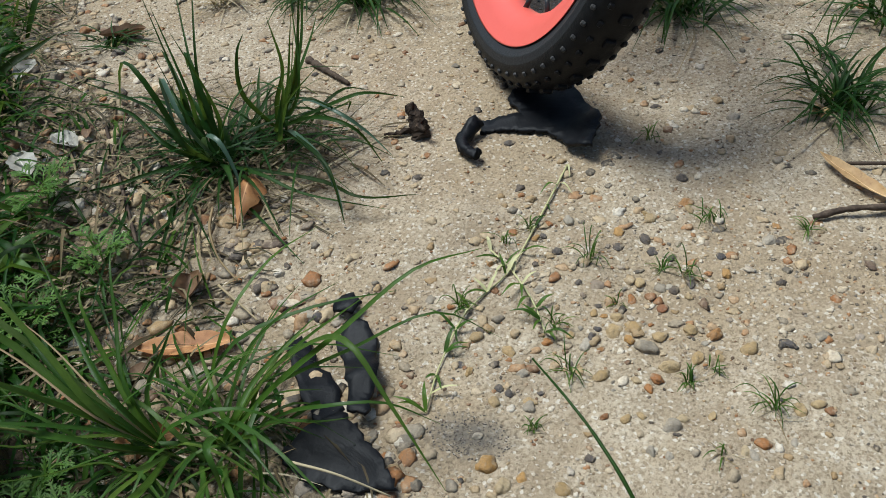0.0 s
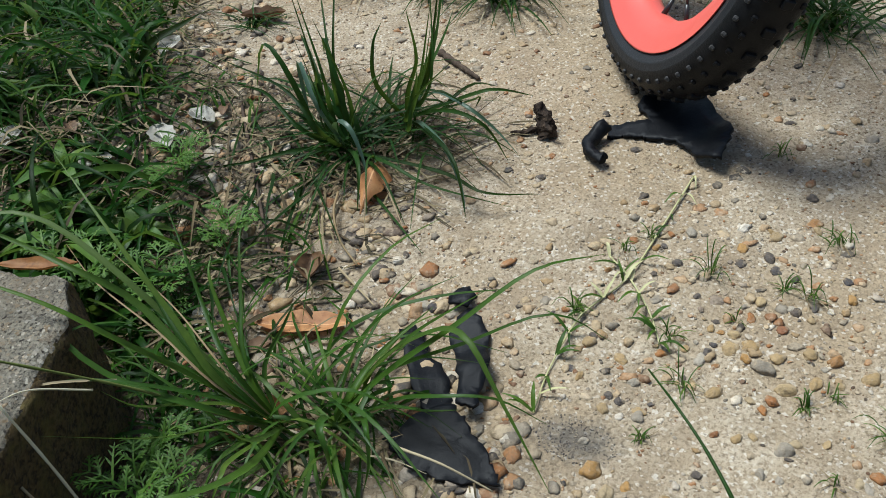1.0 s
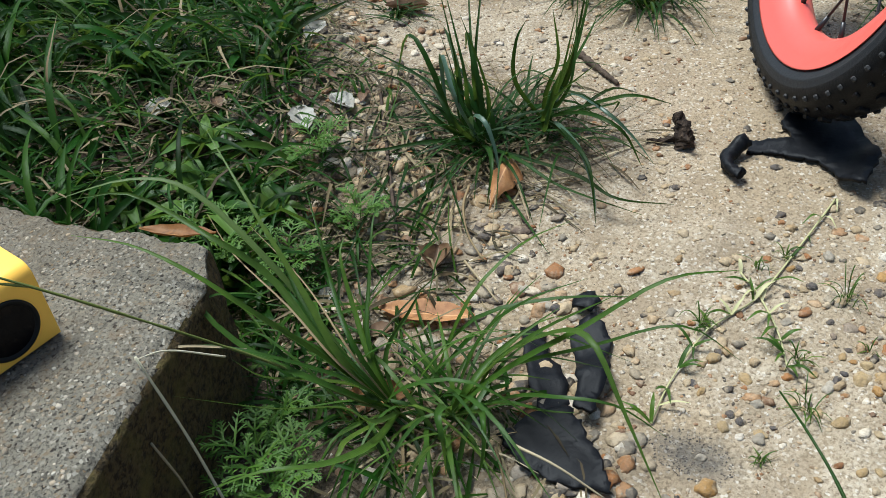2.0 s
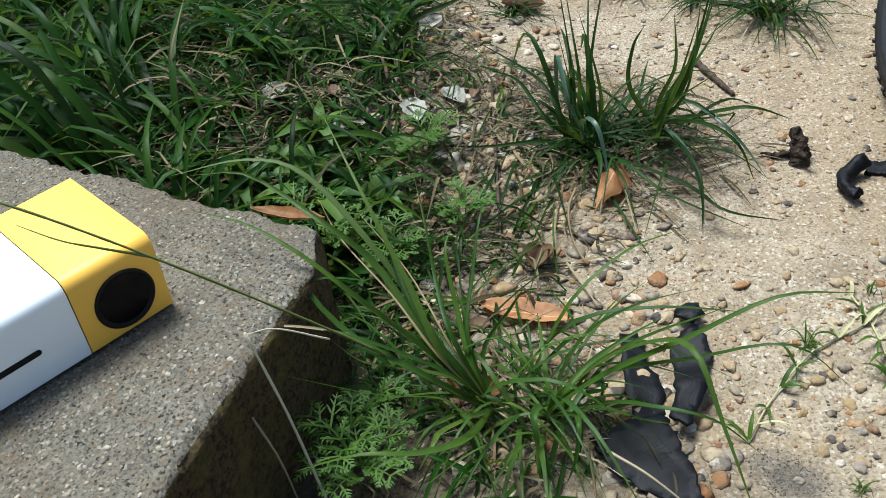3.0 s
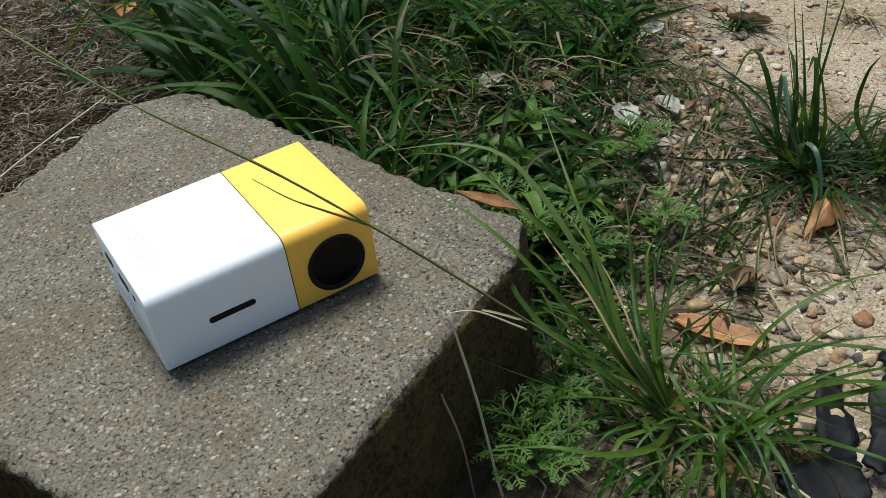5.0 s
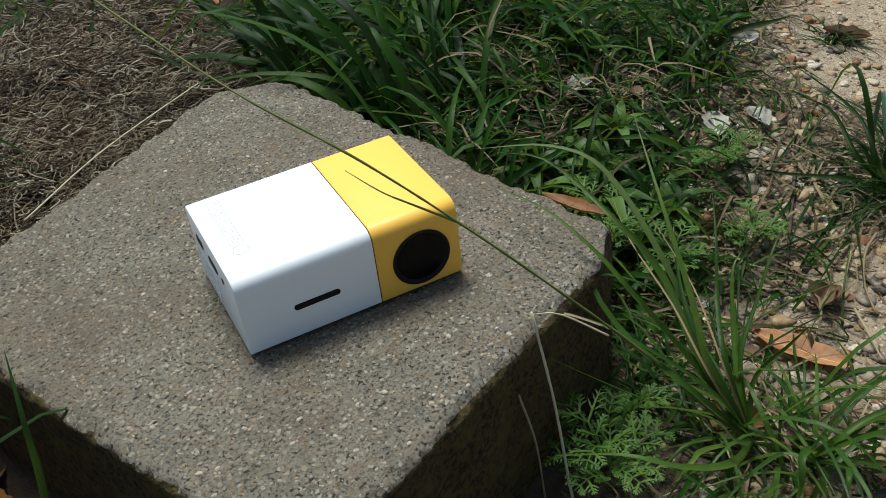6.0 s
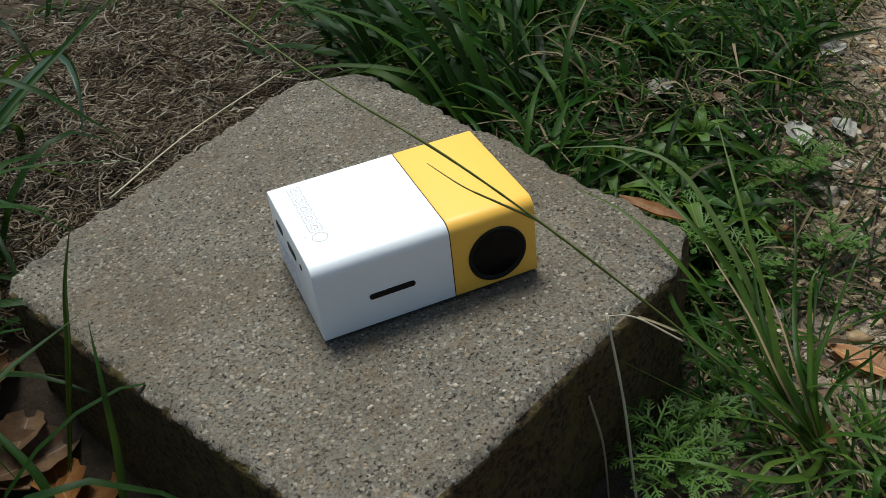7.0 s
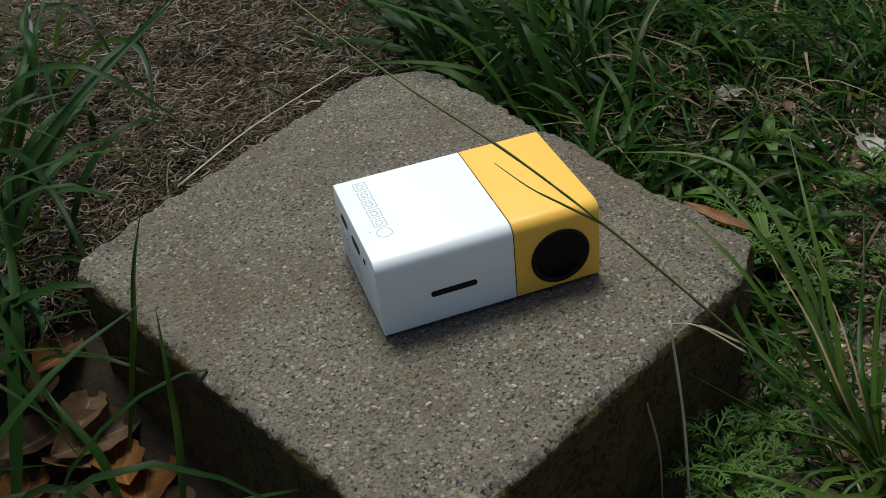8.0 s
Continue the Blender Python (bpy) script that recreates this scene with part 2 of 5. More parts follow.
STONE_STOPS = ((0.0, (0.32, 0.22, 0.11)), (0.2, (0.46, 0.37, 0.24)), (0.36, (0.30, 0.27, 0.22)), (0.44, (0.045, 0.042, 0.042)), (0.50, (0.10, 0.085, 0.075)), (0.60, (0.34, 0.15, 0.05)), (0.78, (0.50, 0.40, 0.26)), (0.92, (0.72, 0.68, 0.6)), (1.0, (0.2, 0.15, 0.11)))
GROUND = ground_material()
CONCRETE, CONCRETE_SIDE = concrete_material("aggregate_concrete", False), concrete_material("damp_stained_shaded_concrete", True)
PEBBLE = stone_material("river_pebble", STONE_STOPS)
TAN_STONE = stone_material("tan_pebble", ((0.0, (0.36, 0.25, 0.115)), (0.35, (0.44, 0.34, 0.19)), (0.7, (0.30, 0.21, 0.095)), (1.0, (0.42, 0.35, 0.23))))
GREY_STONE = stone_material("grey_pebble", ((0.0, (0.33, 0.30, 0.25)), (0.5, (0.42, 0.39, 0.33)), (1.0, (0.24, 0.215, 0.175))))
DARK_STONE = stone_material("dark_pebble", ((0.0, (0.05, 0.05, 0.06)), (0.5, (0.1, 0.09, 0.085)), (1.0, (0.07, 0.06, 0.055))))
RUST_STONE = stone_material("rust_pebble", ((0.0, (0.36, 0.165, 0.05)), (0.4, (0.22, 0.095, 0.045)), (0.7, (0.42, 0.25, 0.085)), (1.0, (0.26, 0.16, 0.06))))
AGGREGATE = stone_material("cast_aggregate", ((0.0, (0.45, 0.42, 0.36)), (0.2, (0.22, 0.18, 0.13)), (0.4, (0.55, 0.53, 0.47)), (0.55, (0.26, 0.19, 0.11)), (0.75, (0.08, 0.075, 0.065)), (1.0, (0.36, 0.34, 0.29))), 0.8)
GRIT = stone_material("sand_grit", ((0.0, (0.34, 0.28, 0.195)), (0.3, (0.42, 0.355, 0.26)), (0.5, (0.22, 0.155, 0.095)), (0.7, (0.58, 0.53, 0.45)), (0.82, (0.05, 0.045, 0.042)), (1.0, (0.26, 0.13, 0.06))), 0.8)
WHITE = plastic("white_plastic", (0.88, 0.905, 0.90), 0.42, 0.15, 0.5, 0.15)
YELLOW = plastic("yellow_plastic", (0.95, 0.535, 0.075), 0.48, 0.15, 0.35, 0.1)
LINE_GREY = plastic("grey_groove", (0.42, 0.44, 0.46), 0.6)
BLACK_PLASTIC = plastic("black_plastic", (0.004, 0.004, 0.004), 0.55, 0.15, 0.25)
RUBBER = rubber_material("torn_rubber", (0.0042, 0.0046, 0.006), True)
# near-black tread, paler sidewall: shade and sunlight put into the rubber colours
TYRE = rubber_material("tyre_rubber", (0.006, 0.006, 0.0065), False)
SIDEWALL = rubber_material("sunlit_sidewall_rubber", (0.021, 0.022, 0.024), False)
KNOB = rubber_material("dusty_tread_rubber", (0.04, 0.039, 0.038), False)
FIBRE, WOOD = fibre_material(), wood_material()


def char_material():
    k = Nodes("charred_wood")
    col = k.ramp(k.noise(230, 6, 0.7), (0.3, (0.008, 0.006, 0.005)), (0.6, (0.045, 0.03, 0.02)), (0.85, (0.16, 0.11, 0.07)))
    return k.done(col, 0.85, 0.0, k.bump(k.noise(420, 5), 0.8, 0.0015), 0.2)


CHAR = char_material()
ORANGE_LEAF = dead_leaf_material("orange_dead_leaf", (0.25, 0.10, 0.035), (0.42, 0.2, 0.075), (0.5, 0.29, 0.13))
TAN_LEAF = dead_leaf_material("tan_dead_leaf", (0.3, 0.17, 0.07), (0.45, 0.29, 0.13), (0.55, 0.4, 0.22))
RUST_LEAF = dead_leaf_material("rusty_dead_leaf", (0.13, 0.046, 0.011), (0.23, 0.095, 0.022), (0.30, 0.155, 0.045))
BROWN_LEAF = dead_leaf_material("brown_dead_leaf", (0.07, 0.038, 0.018), (0.15, 0.085, 0.042), (0.23, 0.15, 0.08))
PALE_LEAF = dead_leaf_material("bleached_dead_leaf", (0.24, 0.215, 0.17), (0.38, 0.355, 0.3), (0.48, 0.46, 0.41))
RED = plastic("red_painted_metal", (0.60, 0.095, 0.07), 0.42)
SPOKE = plastic("black_spoke", (0.02, 0.02, 0.02), 0.35)


def lens_glass():
    k = Nodes("coated_lens")
    return k.done((0.002, 0.002, 0.003), 0.12, 0.0, None, 0.15)


LENS = lens_glass()


# ---- building helpers ----
def mesh_object(name, verts, faces, material, parent=None, label="", smooth=True, uvs=None):
    me = bpy.data.meshes.new(name)
    me.from_pydata([tuple(v) for v in verts], [], faces)
    if uvs is not None:
        layer = me.uv_layers.new(name="UVMap")
        loops = np.empty(len(me.loops), dtype=np.int32)
        me.loops.foreach_get("vertex_index", loops)
        layer.data.foreach_set("uv", np.asarray(uvs, dtype=np.float32)[loops].ravel())
    if smooth:
        me.polygons.foreach_set("use_smooth", [True] * len(me.polygons))
    for m in material if isinstance(material, (list, tuple)) else (material,):
        me.materials.append(m)
    me.update()
    ob = new(name, me)
    ob.parent = parent
    if label:
        ob["label"] = label
    return ob


def part(name, bm, material, parent, label="", smooth=True):
    me = bpy.data.meshes.new(name)
    bm.to_mesh(me)
    bm.free()
    if smooth:
        me.polygons.foreach_set("use_smooth", [True] * len(me.polygons))
    me.materials.append(material)
    ob = new(name, me)
    ob.parent = parent
    if label:
        ob["label"] = label
    return ob


def thing(name, label, category, group="", at=(0, 0, 0)):
    ob = new(name)
    ob.location = at
    ob.empty_display_size = 0.02
    return tagged(ob, label, category, group)


def spline(points, n):
    """n + 1 points along a smooth line through the given ones."""
    p = [Vector(q) for q in points]
    p = [2 * p[0] - p[1]] + p + [2 * p[-1] - p[-2]]
    res = []
    for i in range(n + 1):
        s = i / n * (len(p) - 3)
        j = min(int(s), len(p) - 4)
        f = s - j
        a, b, c, d = p[j:j + 4]
        res.append(0.5 * (2 * b + (c - a) * f + (2 * a - 5 * b + 4 * c - d) * f * f + (3 * b - a - 3 * c + d) * f ** 3))
    return res


class Shape:
    """Gathers many strips, tubes and stones into one mesh."""

    def __init__(self):
        self.v, self.f, self.uv = [], [], []

    def strip(self, points, width, n=10, fold=0.25, roll=0.0, taper=0.9, base=0.55):
        line, k, o = spline(points, n), 3, len(self.v)
        whole = line[-1] - line[0]
        kept = Vector((whole.y, -whole.x, 0)) if math.hypot(whole.x, whole.y) > 1e-5 else Vector((1, 0, 0))
        for i, p in enumerate(line):
            t = (line[min(i + 1, n)] - line[max(i - 1, 0)]).normalized()
            kept = (kept - t * kept.dot(t)).normalized()
            side = Matrix.Rotation(roll * (0.4 + 0.6 * i / n), 3, t) @ kept
            up = side.cross(t)
            s = i / n
            w = 0.5 * width * (base + (1 - base) * min(1, s * 3.5)) * (1 - max(0, (s - 1 + taper) / taper) ** 1.9) + 0.00012
            for a, uu in ((-1, 0.0), (0, 0.5), (1, 1.0)):
                self.v.append(p + side * (a * w) + up * (fold * w * (abs(a) - 0.5)))
                self.uv.append((uu, s))
        for i in range(n):
            for j in range(k - 1):
                a = o + i * k + j
                self.f.append((a, a + 1, a + k + 1, a + k))

    def flat_strip(self, points, width, n=5):
        line, o = spline(points, n), len(self.v)
        for i, p in enumerate(line):
            t = (line[min(i + 1, n)] - line[max(i - 1, 0)]).normalized()
            side = t.cross(Vector((0, 0, 1)))
            side = side.normalized() if side.length > 0.05 else Vector((1, 0, 0))
            s = i / n
            w = 0.5 * width * (0.6 + 0.4 * min(1, s * 3)) * (1 - s ** 2.2) + 0.00015
            self.v += [p - side * w, p + side * w]
            self.uv += [(0.0, s), (1.0, s)]
        for i in range(n):
            a = o + 2 * i
            self.f.append((a, a + 1, a + 3, a + 2))

    def tube(self, points, radius, n=10, sides=6, end=0.4, knots=0.0, cap=True):
        line, o = spline(points, n), len(self.v)
        for i, p in enumerate(line):
            t = (line[min(i + 1, n)] - line[max(i - 1, 0)]).normalized()
            a = t.orthogonal().normalized() if abs(t.z) > 0.95 else t.cross(Vector((0, 0, 1))).normalized()
            b = t.cross(a)
            r = radius * (1 - (1 - end) * i / n) * (1 + knots * (random.random() - 0.3))
            for j in range(sides):
                w = 2 * math.pi * j / sides
                self.v.append(p + a * (r * math.cos(w)) + b * (r * math.sin(w)))
                self.uv.append((j / sides, i / n * 0.9))
        for i in range(n):
            for j in range(sides):
                a, b = o + i * sides + j, o + i * sides + (j + 1) % sides
                self.f.append((a, b, b + sides, a + sides))
        if cap:
            self.f.append(tuple(range(o + sides - 1, o - 1, -1)))
            self.f.append(tuple(range(o + n * sides, o + (n + 1) * sides)))

    def stone(self, at, size, rnd, lumps=0.18, ball=None):
        vs, fs = ball
        o = len(self.v)
        turn = Matrix.Rotation(rnd.uniform(0, 6.28), 3, "Z") @ Matrix.Rotation(rnd.uniform(-0.3, 0.3), 3, "X")
        off = Vector((rnd.uniform(-50, 50), rnd.uniform(-50, 50), rnd.uniform(-50, 50)))
        for q in vs:
            d = 1 + lumps * noise.noise(q * 1.3 + off)
            self.v.append(Vector(at) + turn @ Vector((q.x * size[0] * d, q.y * size[1] * d, q.z * size[2] * d)))
            self.uv.append((0.5, 0.5))
        self.f += [tuple(o + i for i in f) for f in fs]

    def make(self, name, material, parent=None, label="", smooth=True):
        return mesh_object(name, self.v, self.f, material, parent, label, smooth, self.uv)


def ball(level):
    bm = bmesh.new()
    bmesh.ops.create_icosphere(bm, subdivisions=level, radius=1)
    res = [v.co.copy() for v in bm.verts], [[v.index for v in f.verts] for f in bm.faces]
    bm.free()
    return res


BALL1, BALL2, BALL3 = ball(1), ball(2), ball(3)


def smooth_step(a, b, x):
    x = min(1, max(0, (x - a) / (b - a)))
    return x * x * (3 - 2 * x)


BLOCK_AT, BLOCK_TURN, BLOCK_SIZE = (0.030, 0.076), 25.5, (0.279, 0.352)


def ground_height(x, y):
    z = -0.109 + 0.055 * smooth_step(-0.02, 0.30, y) * smooth_step(0.75, 0.35, x)
    z += 0.006 * noise.noise((x * 5, y * 5, 0.3)) + 0.0035 * noise.noise((x * 19, y * 19, 4.1))
    z += 0.0016 * noise.noise((x * 70, y * 70, 9.7)) if abs(x) < 2 and abs(y) < 2 else 0
    # the ground sinks a little beside the left foot of the block
    d = math.hypot((x + 0.2) / 0.13, (y - 0.05) / 0.16)
    return z - 0.022 * smooth_step(1.0, 0.2, d)


# ---- ground ----
def grid_lines(lo, hi, step):
    mid = list(np.arange(lo, hi + step / 2, step))
    out, g = [], step
    while mid[-1] + sum(out) < 40:
        g *= 1.35
        out.append(g)
    ups = np.cumsum(out)
    return [lo - u for u in ups[::-1]] + mid + [mid[-1] + u for u in ups]


def build_ground():
    xs, ys = grid_lines(-0.4, 1.05, 0.0055), grid_lines(-0.6, 1.15, 0.0055)
    verts = [(x, y, ground_height(x, y)) for y in ys for x in xs]
    n = len(xs)
    faces = [(j * n + i, j * n + i + 1, (j + 1) * n + i + 1, (j + 1) * n + i) for j in range(len(ys) - 1) for i in range(n - 1)]
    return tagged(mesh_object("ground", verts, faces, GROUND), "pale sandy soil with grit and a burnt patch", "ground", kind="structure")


build_ground()


# ---- concrete block ----
def build_block():
    root = thing("concrete_block", "weathered grey aggregate concrete paver with worn edges", "paver", at=(*BLOCK_AT, 0))
    root.rotation_euler.z = radians(BLOCK_TURN)
    hx, hy, deep = BLOCK_SIZE[0] / 2, BLOCK_SIZE[1] / 2, 0.135
    nx, ny, nz = 110, 138, 44
    verts, faces, index = [], [], {}

    def askew(x, y):
        u, w = (x / hx + 1) / 2, (y / hy + 1) / 2
        for a, dx, dy in (((1 - u) * (1 - w), -0.005, 0.003), (u * (1 - w), -0.006, 0.003), (u * w, 0.046, 0.022), ((1 - u) * w, -0.002, -0.021)):
            x += a * dx
            y += a * dy
        return x, y

    def vert(i, j, k):
        if (i, j, k) in index:
            return index[i, j, k]
        p = Vector((-hx + 2 * hx * i / nx, -hy + 2 * hy * j / ny, -0.002 - deep + deep * k / nz))
        # rounded, crumbled edges
        r = 0.006
        q = Vector((max(-hx + r, min(hx - r, p.x)), max(-hy + r, min(hy - r, p.y)), min(-0.002 - r, p.z)))
        d = p - q
        if d.length > 1e-6 and (abs(d.x) > 1e-6) + (abs(d.y) > 1e-6) + (abs(d.z) > 1e-6) > 1:
            p = q + d.normalized() * r
            edge = 1.0
        else:
            edge = 0.35
        w = p * 60
        chip = noise.noise(w) * 0.0024 + noise.noise(p * 22 + Vector((7, 0, 0))) * 0.0025 + noise.noise(p * 190) * 0.0026 - 0.0008
        n = d.normalized() if d.length > 1e-6 else Vector((0, 0, 1))
        top = edge < 1 and n.z > 0.9
        p = p + n * (chip * edge if not top else 0.00035 * noise.noise(p * 160) + 0.0004 * noise.noise(p * 40))
        # the slab is not quite square
        p.x, p.y = askew(p.x, p.y)
        # knocked-off corners
        for cx, cy, size in ((hx, hy, -0.0075), (hx, -hy, 0.008), (-hx, hy, 0.034)):
            sx, sy = (1 if cx > 0 else -1), (1 if cy > 0 else -1)
            lost = (sx * p.x + sy * p.y) - (hx + hy - size) + 0.005 * noise.noise(p * 45)
            if lost > 0:
                p.x -= sx * lost * 0.5
                p.y -= sy * lost * 0.5
                p.z -= lost * 0.12 * (k == nz)
        # the worn corner over the long grass is broken off aslant
        lost = 0.4257 * p.x - 0.904 * p.y - 0.2005 + 0.004 * noise.noise(p * 50)
        if lost > 0:
            p.x -= 0.4257 * lost
            p.y += 0.904 * lost
        index[i, j, k] = len(verts)
        verts.append(p)
        return index[i, j, k]

    for i in range(nx):
        for j in range(ny):
            faces.append([vert(i, j, nz), vert(i + 1, j, nz), vert(i + 1, j + 1, nz), vert(i, j + 1, nz)])
    tops = len(faces)
    for k in range(nz):
        for i in range(nx):
            faces.append([vert(i, 0, k), vert(i + 1, 0, k), vert(i + 1, 0, k + 1), vert(i, 0, k + 1)])
            faces.append([vert(i + 1, ny, k), vert(i, ny, k), vert(i, ny, k + 1), vert(i + 1, ny, k + 1)])
        for j in range(ny):
            faces.append([vert(nx, j, k), vert(nx, j + 1, k), vert(nx, j + 1, k + 1), vert(nx, j, k + 1)])
            faces.append([vert(0, j + 1, k), vert(0, j, k), vert(0, j, k + 1), vert(0, j + 1, k + 1)])
    body = mesh_object("slab", verts, faces, (CONCRETE, CONCRETE_SIDE), root, "grey concrete with damp-stained sides, colour deepened for shade")
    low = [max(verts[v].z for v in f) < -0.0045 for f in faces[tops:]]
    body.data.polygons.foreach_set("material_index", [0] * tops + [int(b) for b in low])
    rnd, s = random.Random(4), Shape()
    for _ in range(6400):
        x, y = askew(rnd.uniform(-hx + 0.008, hx - 0.008), rnd.uniform(-hy + 0.008, hy - 0.008))
        if x + y > hx + hy + 0.002 or y - x > hx + hy - 0.05 or 0.4257 * x - 0.904 * y > 0.189:
            continue
        if rnd.random() > 0.55 + 0.9 * noise.noise((x * 34, y * 34, 6)):
            continue
        r = rnd.choice((0.0003, 0.0004, 0.0005, 0.0006, 0.0008, 0.0010, 0.0013, 0.0018 if rnd.random() < 0.4 else 0.0007))
        s.stone((x, y, -0.0022), (r * rnd.uniform(1, 1.5), r, min(0.0006, r * 0.5)), rnd, 0.4, BALL1)
    tagged(s.make("aggregate", AGGREGATE, root, "pale and tan stone chips set in the concrete"), kind="stuff")
    return root


build_block()


# ---- mini projector ----
def shell(x0, x1, depth, height, r_top, r_low, ease, r_back=0.0022):
    """A hollow-looking case section: a rounded outline drawn along x with eased ends."""
    outline = []
    for cy, cz, r, a0 in ((depth - r_back, height - r_back, r_back, 0), (r_top, height - r_top, r_top, 90), (r_low, r_low, r_low, 180), (depth - r_low, r_low, r_low, 270)):
        for i in range(9):
            a = radians(a0 + 90 * i / 8)
            outline.append((cy, cz, r, a))
    rings = [(x0, -ease), (x0 + ease * 0.3, -ease * 0.3), (x0 + ease, 0), (x1 - ease, 0), (x1 - ease * 0.3, -ease * 0.3), (x1, -ease)]
    verts, faces = [], []
    for x, grow in rings:
        for cy, cz, r, a in outline:
            verts.append((x, cy + (r + grow) * math.cos(a), cz + (r + grow) * math.sin(a)))
    n = len(outline)
    for i in range(len(rings) - 1):
        for j in range(n):
            a, b = i * n + j, i * n + (j + 1) % n
            faces.append((a, b, b + n, a + n))
    faces.append(tuple(range(n - 1, -1, -1)))
    faces.append(tuple(range((len(rings) - 1) * n, len(rings) * n)))
    return verts, faces


def ring_mesh(profile, n=56):
    """Turns (radius, height) pairs about z; closed where the radius is 0."""
    verts, faces = [], []
    for r, h in profile:
        for i in range(n):
            a = 2 * math.pi * i / n
            verts.append((r * math.cos(a), r * math.sin(a), h))
    for k in range(len(profile) - 1):
        for i in range(n):
            a, b = k * n + i, k * n + (i + 1) % n
            faces.append((a, b, b + n, a + n))
    return verts, faces


def slot_mesh(length, height, deep):
    """A rounded dark recess."""
    verts, n = [], 20
    r = height / 2
    out = []
    for i in range(n):
        a = 2 * math.pi * i / n
        cx = (length / 2 - r) * (1 if math.cos(a) >= 0 else -1)
        out.append((cx + r * math.cos(a), r * math.sin(a)))
    for d in (0.0, deep):
        verts += [(x, -d, z) for x, z in out]
    faces = [(i, (i + 1) % n, n + (i + 1) % n, n + i) for i in range(n)] + [tuple(range(n)), tuple(range(2 * n - 1, n - 1, -1))]
    return verts, faces


def build_projector():
    L, D, H = 0.126, 0.086, 0.0475
    root = thing("mini_projector", "small white and yellow plastic pocket projector resting on concrete", "projector")
    v, f = shell(-0.0008, 0.0757, D, H, 0.0075, 0.0009, 0.0006)
    body = mesh_object("white_case", v, f, WHITE, root, "white matt plastic case")
    v, f = shell(0.0761, L, D, H, 0.0075, 0.0009, 0.0006)
    front = mesh_object("yellow_case", v, f, YELLOW, root, "bright yellow plastic lens end")
    v, f = shell(0.0750, 0.0768, D - 0.001, H - 0.001, 0.007, 0.002, 0.0002)
    seam = mesh_object("seam", v, f, BLACK_PLASTIC, root)
    seam.location = (0, 0.0005, 0.0005)
    # lens in a black barrel, set into the long side
    v, f = ring_mesh(((0.0170, -0.001), (0.0172, 0.0008), (0.0168, 0.0013), (0.0158, 0.0013), (0.0152, 0.0008), (0.0148, 0.0004), (0.013, 0.0003)))
    barrel = mesh_object("lens_barrel", v, f, BLACK_PLASTIC, front, "black lens barrel")
    turn = Matrix.Translation((0.1022, 0.0, 0.0202)) @ Matrix.Rotation(radians(90), 4, "X")
    barrel.matrix_basis = turn
    v, f = ring_mesh(((0.0001, 0.0012), (0.004, 0.00115), (0.008, 0.0010), (0.0115, 0.0007), (0.0142, 0.00045)))
    mesh_object("lens", v, f, LENS, front, "dark coated glass lens").matrix_basis = turn
    v, f = ring_mesh(((0.0150, 0.00025), (0.0001, 0.0003)))
    mesh_object("lens_seat", v, f, BLACK_PLASTIC, front).matrix_basis = turn
    # card slot
    v, f = slot_mesh(0.0262, 0.0036, 0.0004)
    mesh_object("card_slot", v, f, BLACK_PLASTIC, body, "black card slot", False).location = (0.0405, 0.0, 0.0192)
    # keys along the end of the top: five square outlines and a round one
    def outline_key(points, name):
        s, w = Shape(), 0.00019
        pts = [Vector((x, y, H + 0.00008)) for x, y in points]
        for a, b in zip(pts, pts[1:] + pts[:1]):
            t = (b - a).normalized()
            q = t.cross(Vector((0, 0, 1))) * w
            o = len(s.v)
            s.v += [a - q - t * w, b - q + t * w, b + q + t * w, a + q - t * w]
            s.uv += [(0, 0)] * 4
            s.f.append((o, o + 3, o + 2, o + 1))
        s.make(name, LINE_GREY, body, "thin grey moulded outline", False)

    for i in range(5):
        y = 0.0755 - i * 0.0098
        outline_key([(0.0095, y - 0.0038), (0.0165, y - 0.0038), (0.0165, y + 0.0038), (0.0095, y + 0.0038)], "key")
        arc = [(0.0112, y - 0.0018)] + [(0.0128 + 0.002 * math.cos(a), y + 0.002 * math.sin(a)) for a in np.linspace(-1.4, 1.4, 7)] + [(0.0112, y + 0.0018)]
        outline_key(arc, "key_mark")
    outline_key([(0.013 + 0.0042 * math.cos(a), 0.0265 + 0.0042 * math.sin(a)) for a in np.linspace(0, 2 * math.pi, 24, endpoint=False)], "key")
    v, f = ring_mesh(((0.0005, 0.00008), (0.00001, 0.00009)), 10)
    mesh_object("status_light", v, f, LINE_GREY, body).location = (0.006, 0.03, H)
    # ports and vents in the end face
    def port(y, z, w, h, name="port", mat=None):
        v_, f_ = slot_mesh(w, h, 0.0003)
        ob = mesh_object(name, v_, f_, mat or BLACK_PLASTIC, body, "", False)
        ob.matrix_basis = Matrix.Translation((-0.0009, y, z)) @ Matrix.Rotation(radians(-90), 4, "Z")

    port(0.066, 0.034, 0.013, 0.0052)
    port(0.041, 0.034, 0.016, 0.0050)
    port(0.023, 0.035, 0.0035, 0.0035)
    for i in range(7):
        port(0.058, 0.0235 - i * 0.0026, 0.034, 0.0006, "vent", LINE_GREY)
    # base plate and feet
    bm = bmesh.new()
    bmesh.ops.create_cube(bm, size=1, matrix=Matrix.Translation((L / 2, D / 2 + 0.002, 0.0003)) @ Matrix.Diagonal((L - 0.006, D - 0.012, 0.0026, 1)))
    bmesh.ops.bevel(bm, geom=bm.edges[:], offset=0.0008, segments=2, affect="EDGES")
    part("base_plate", bm, BLACK_PLASTIC, root, "black base plate")
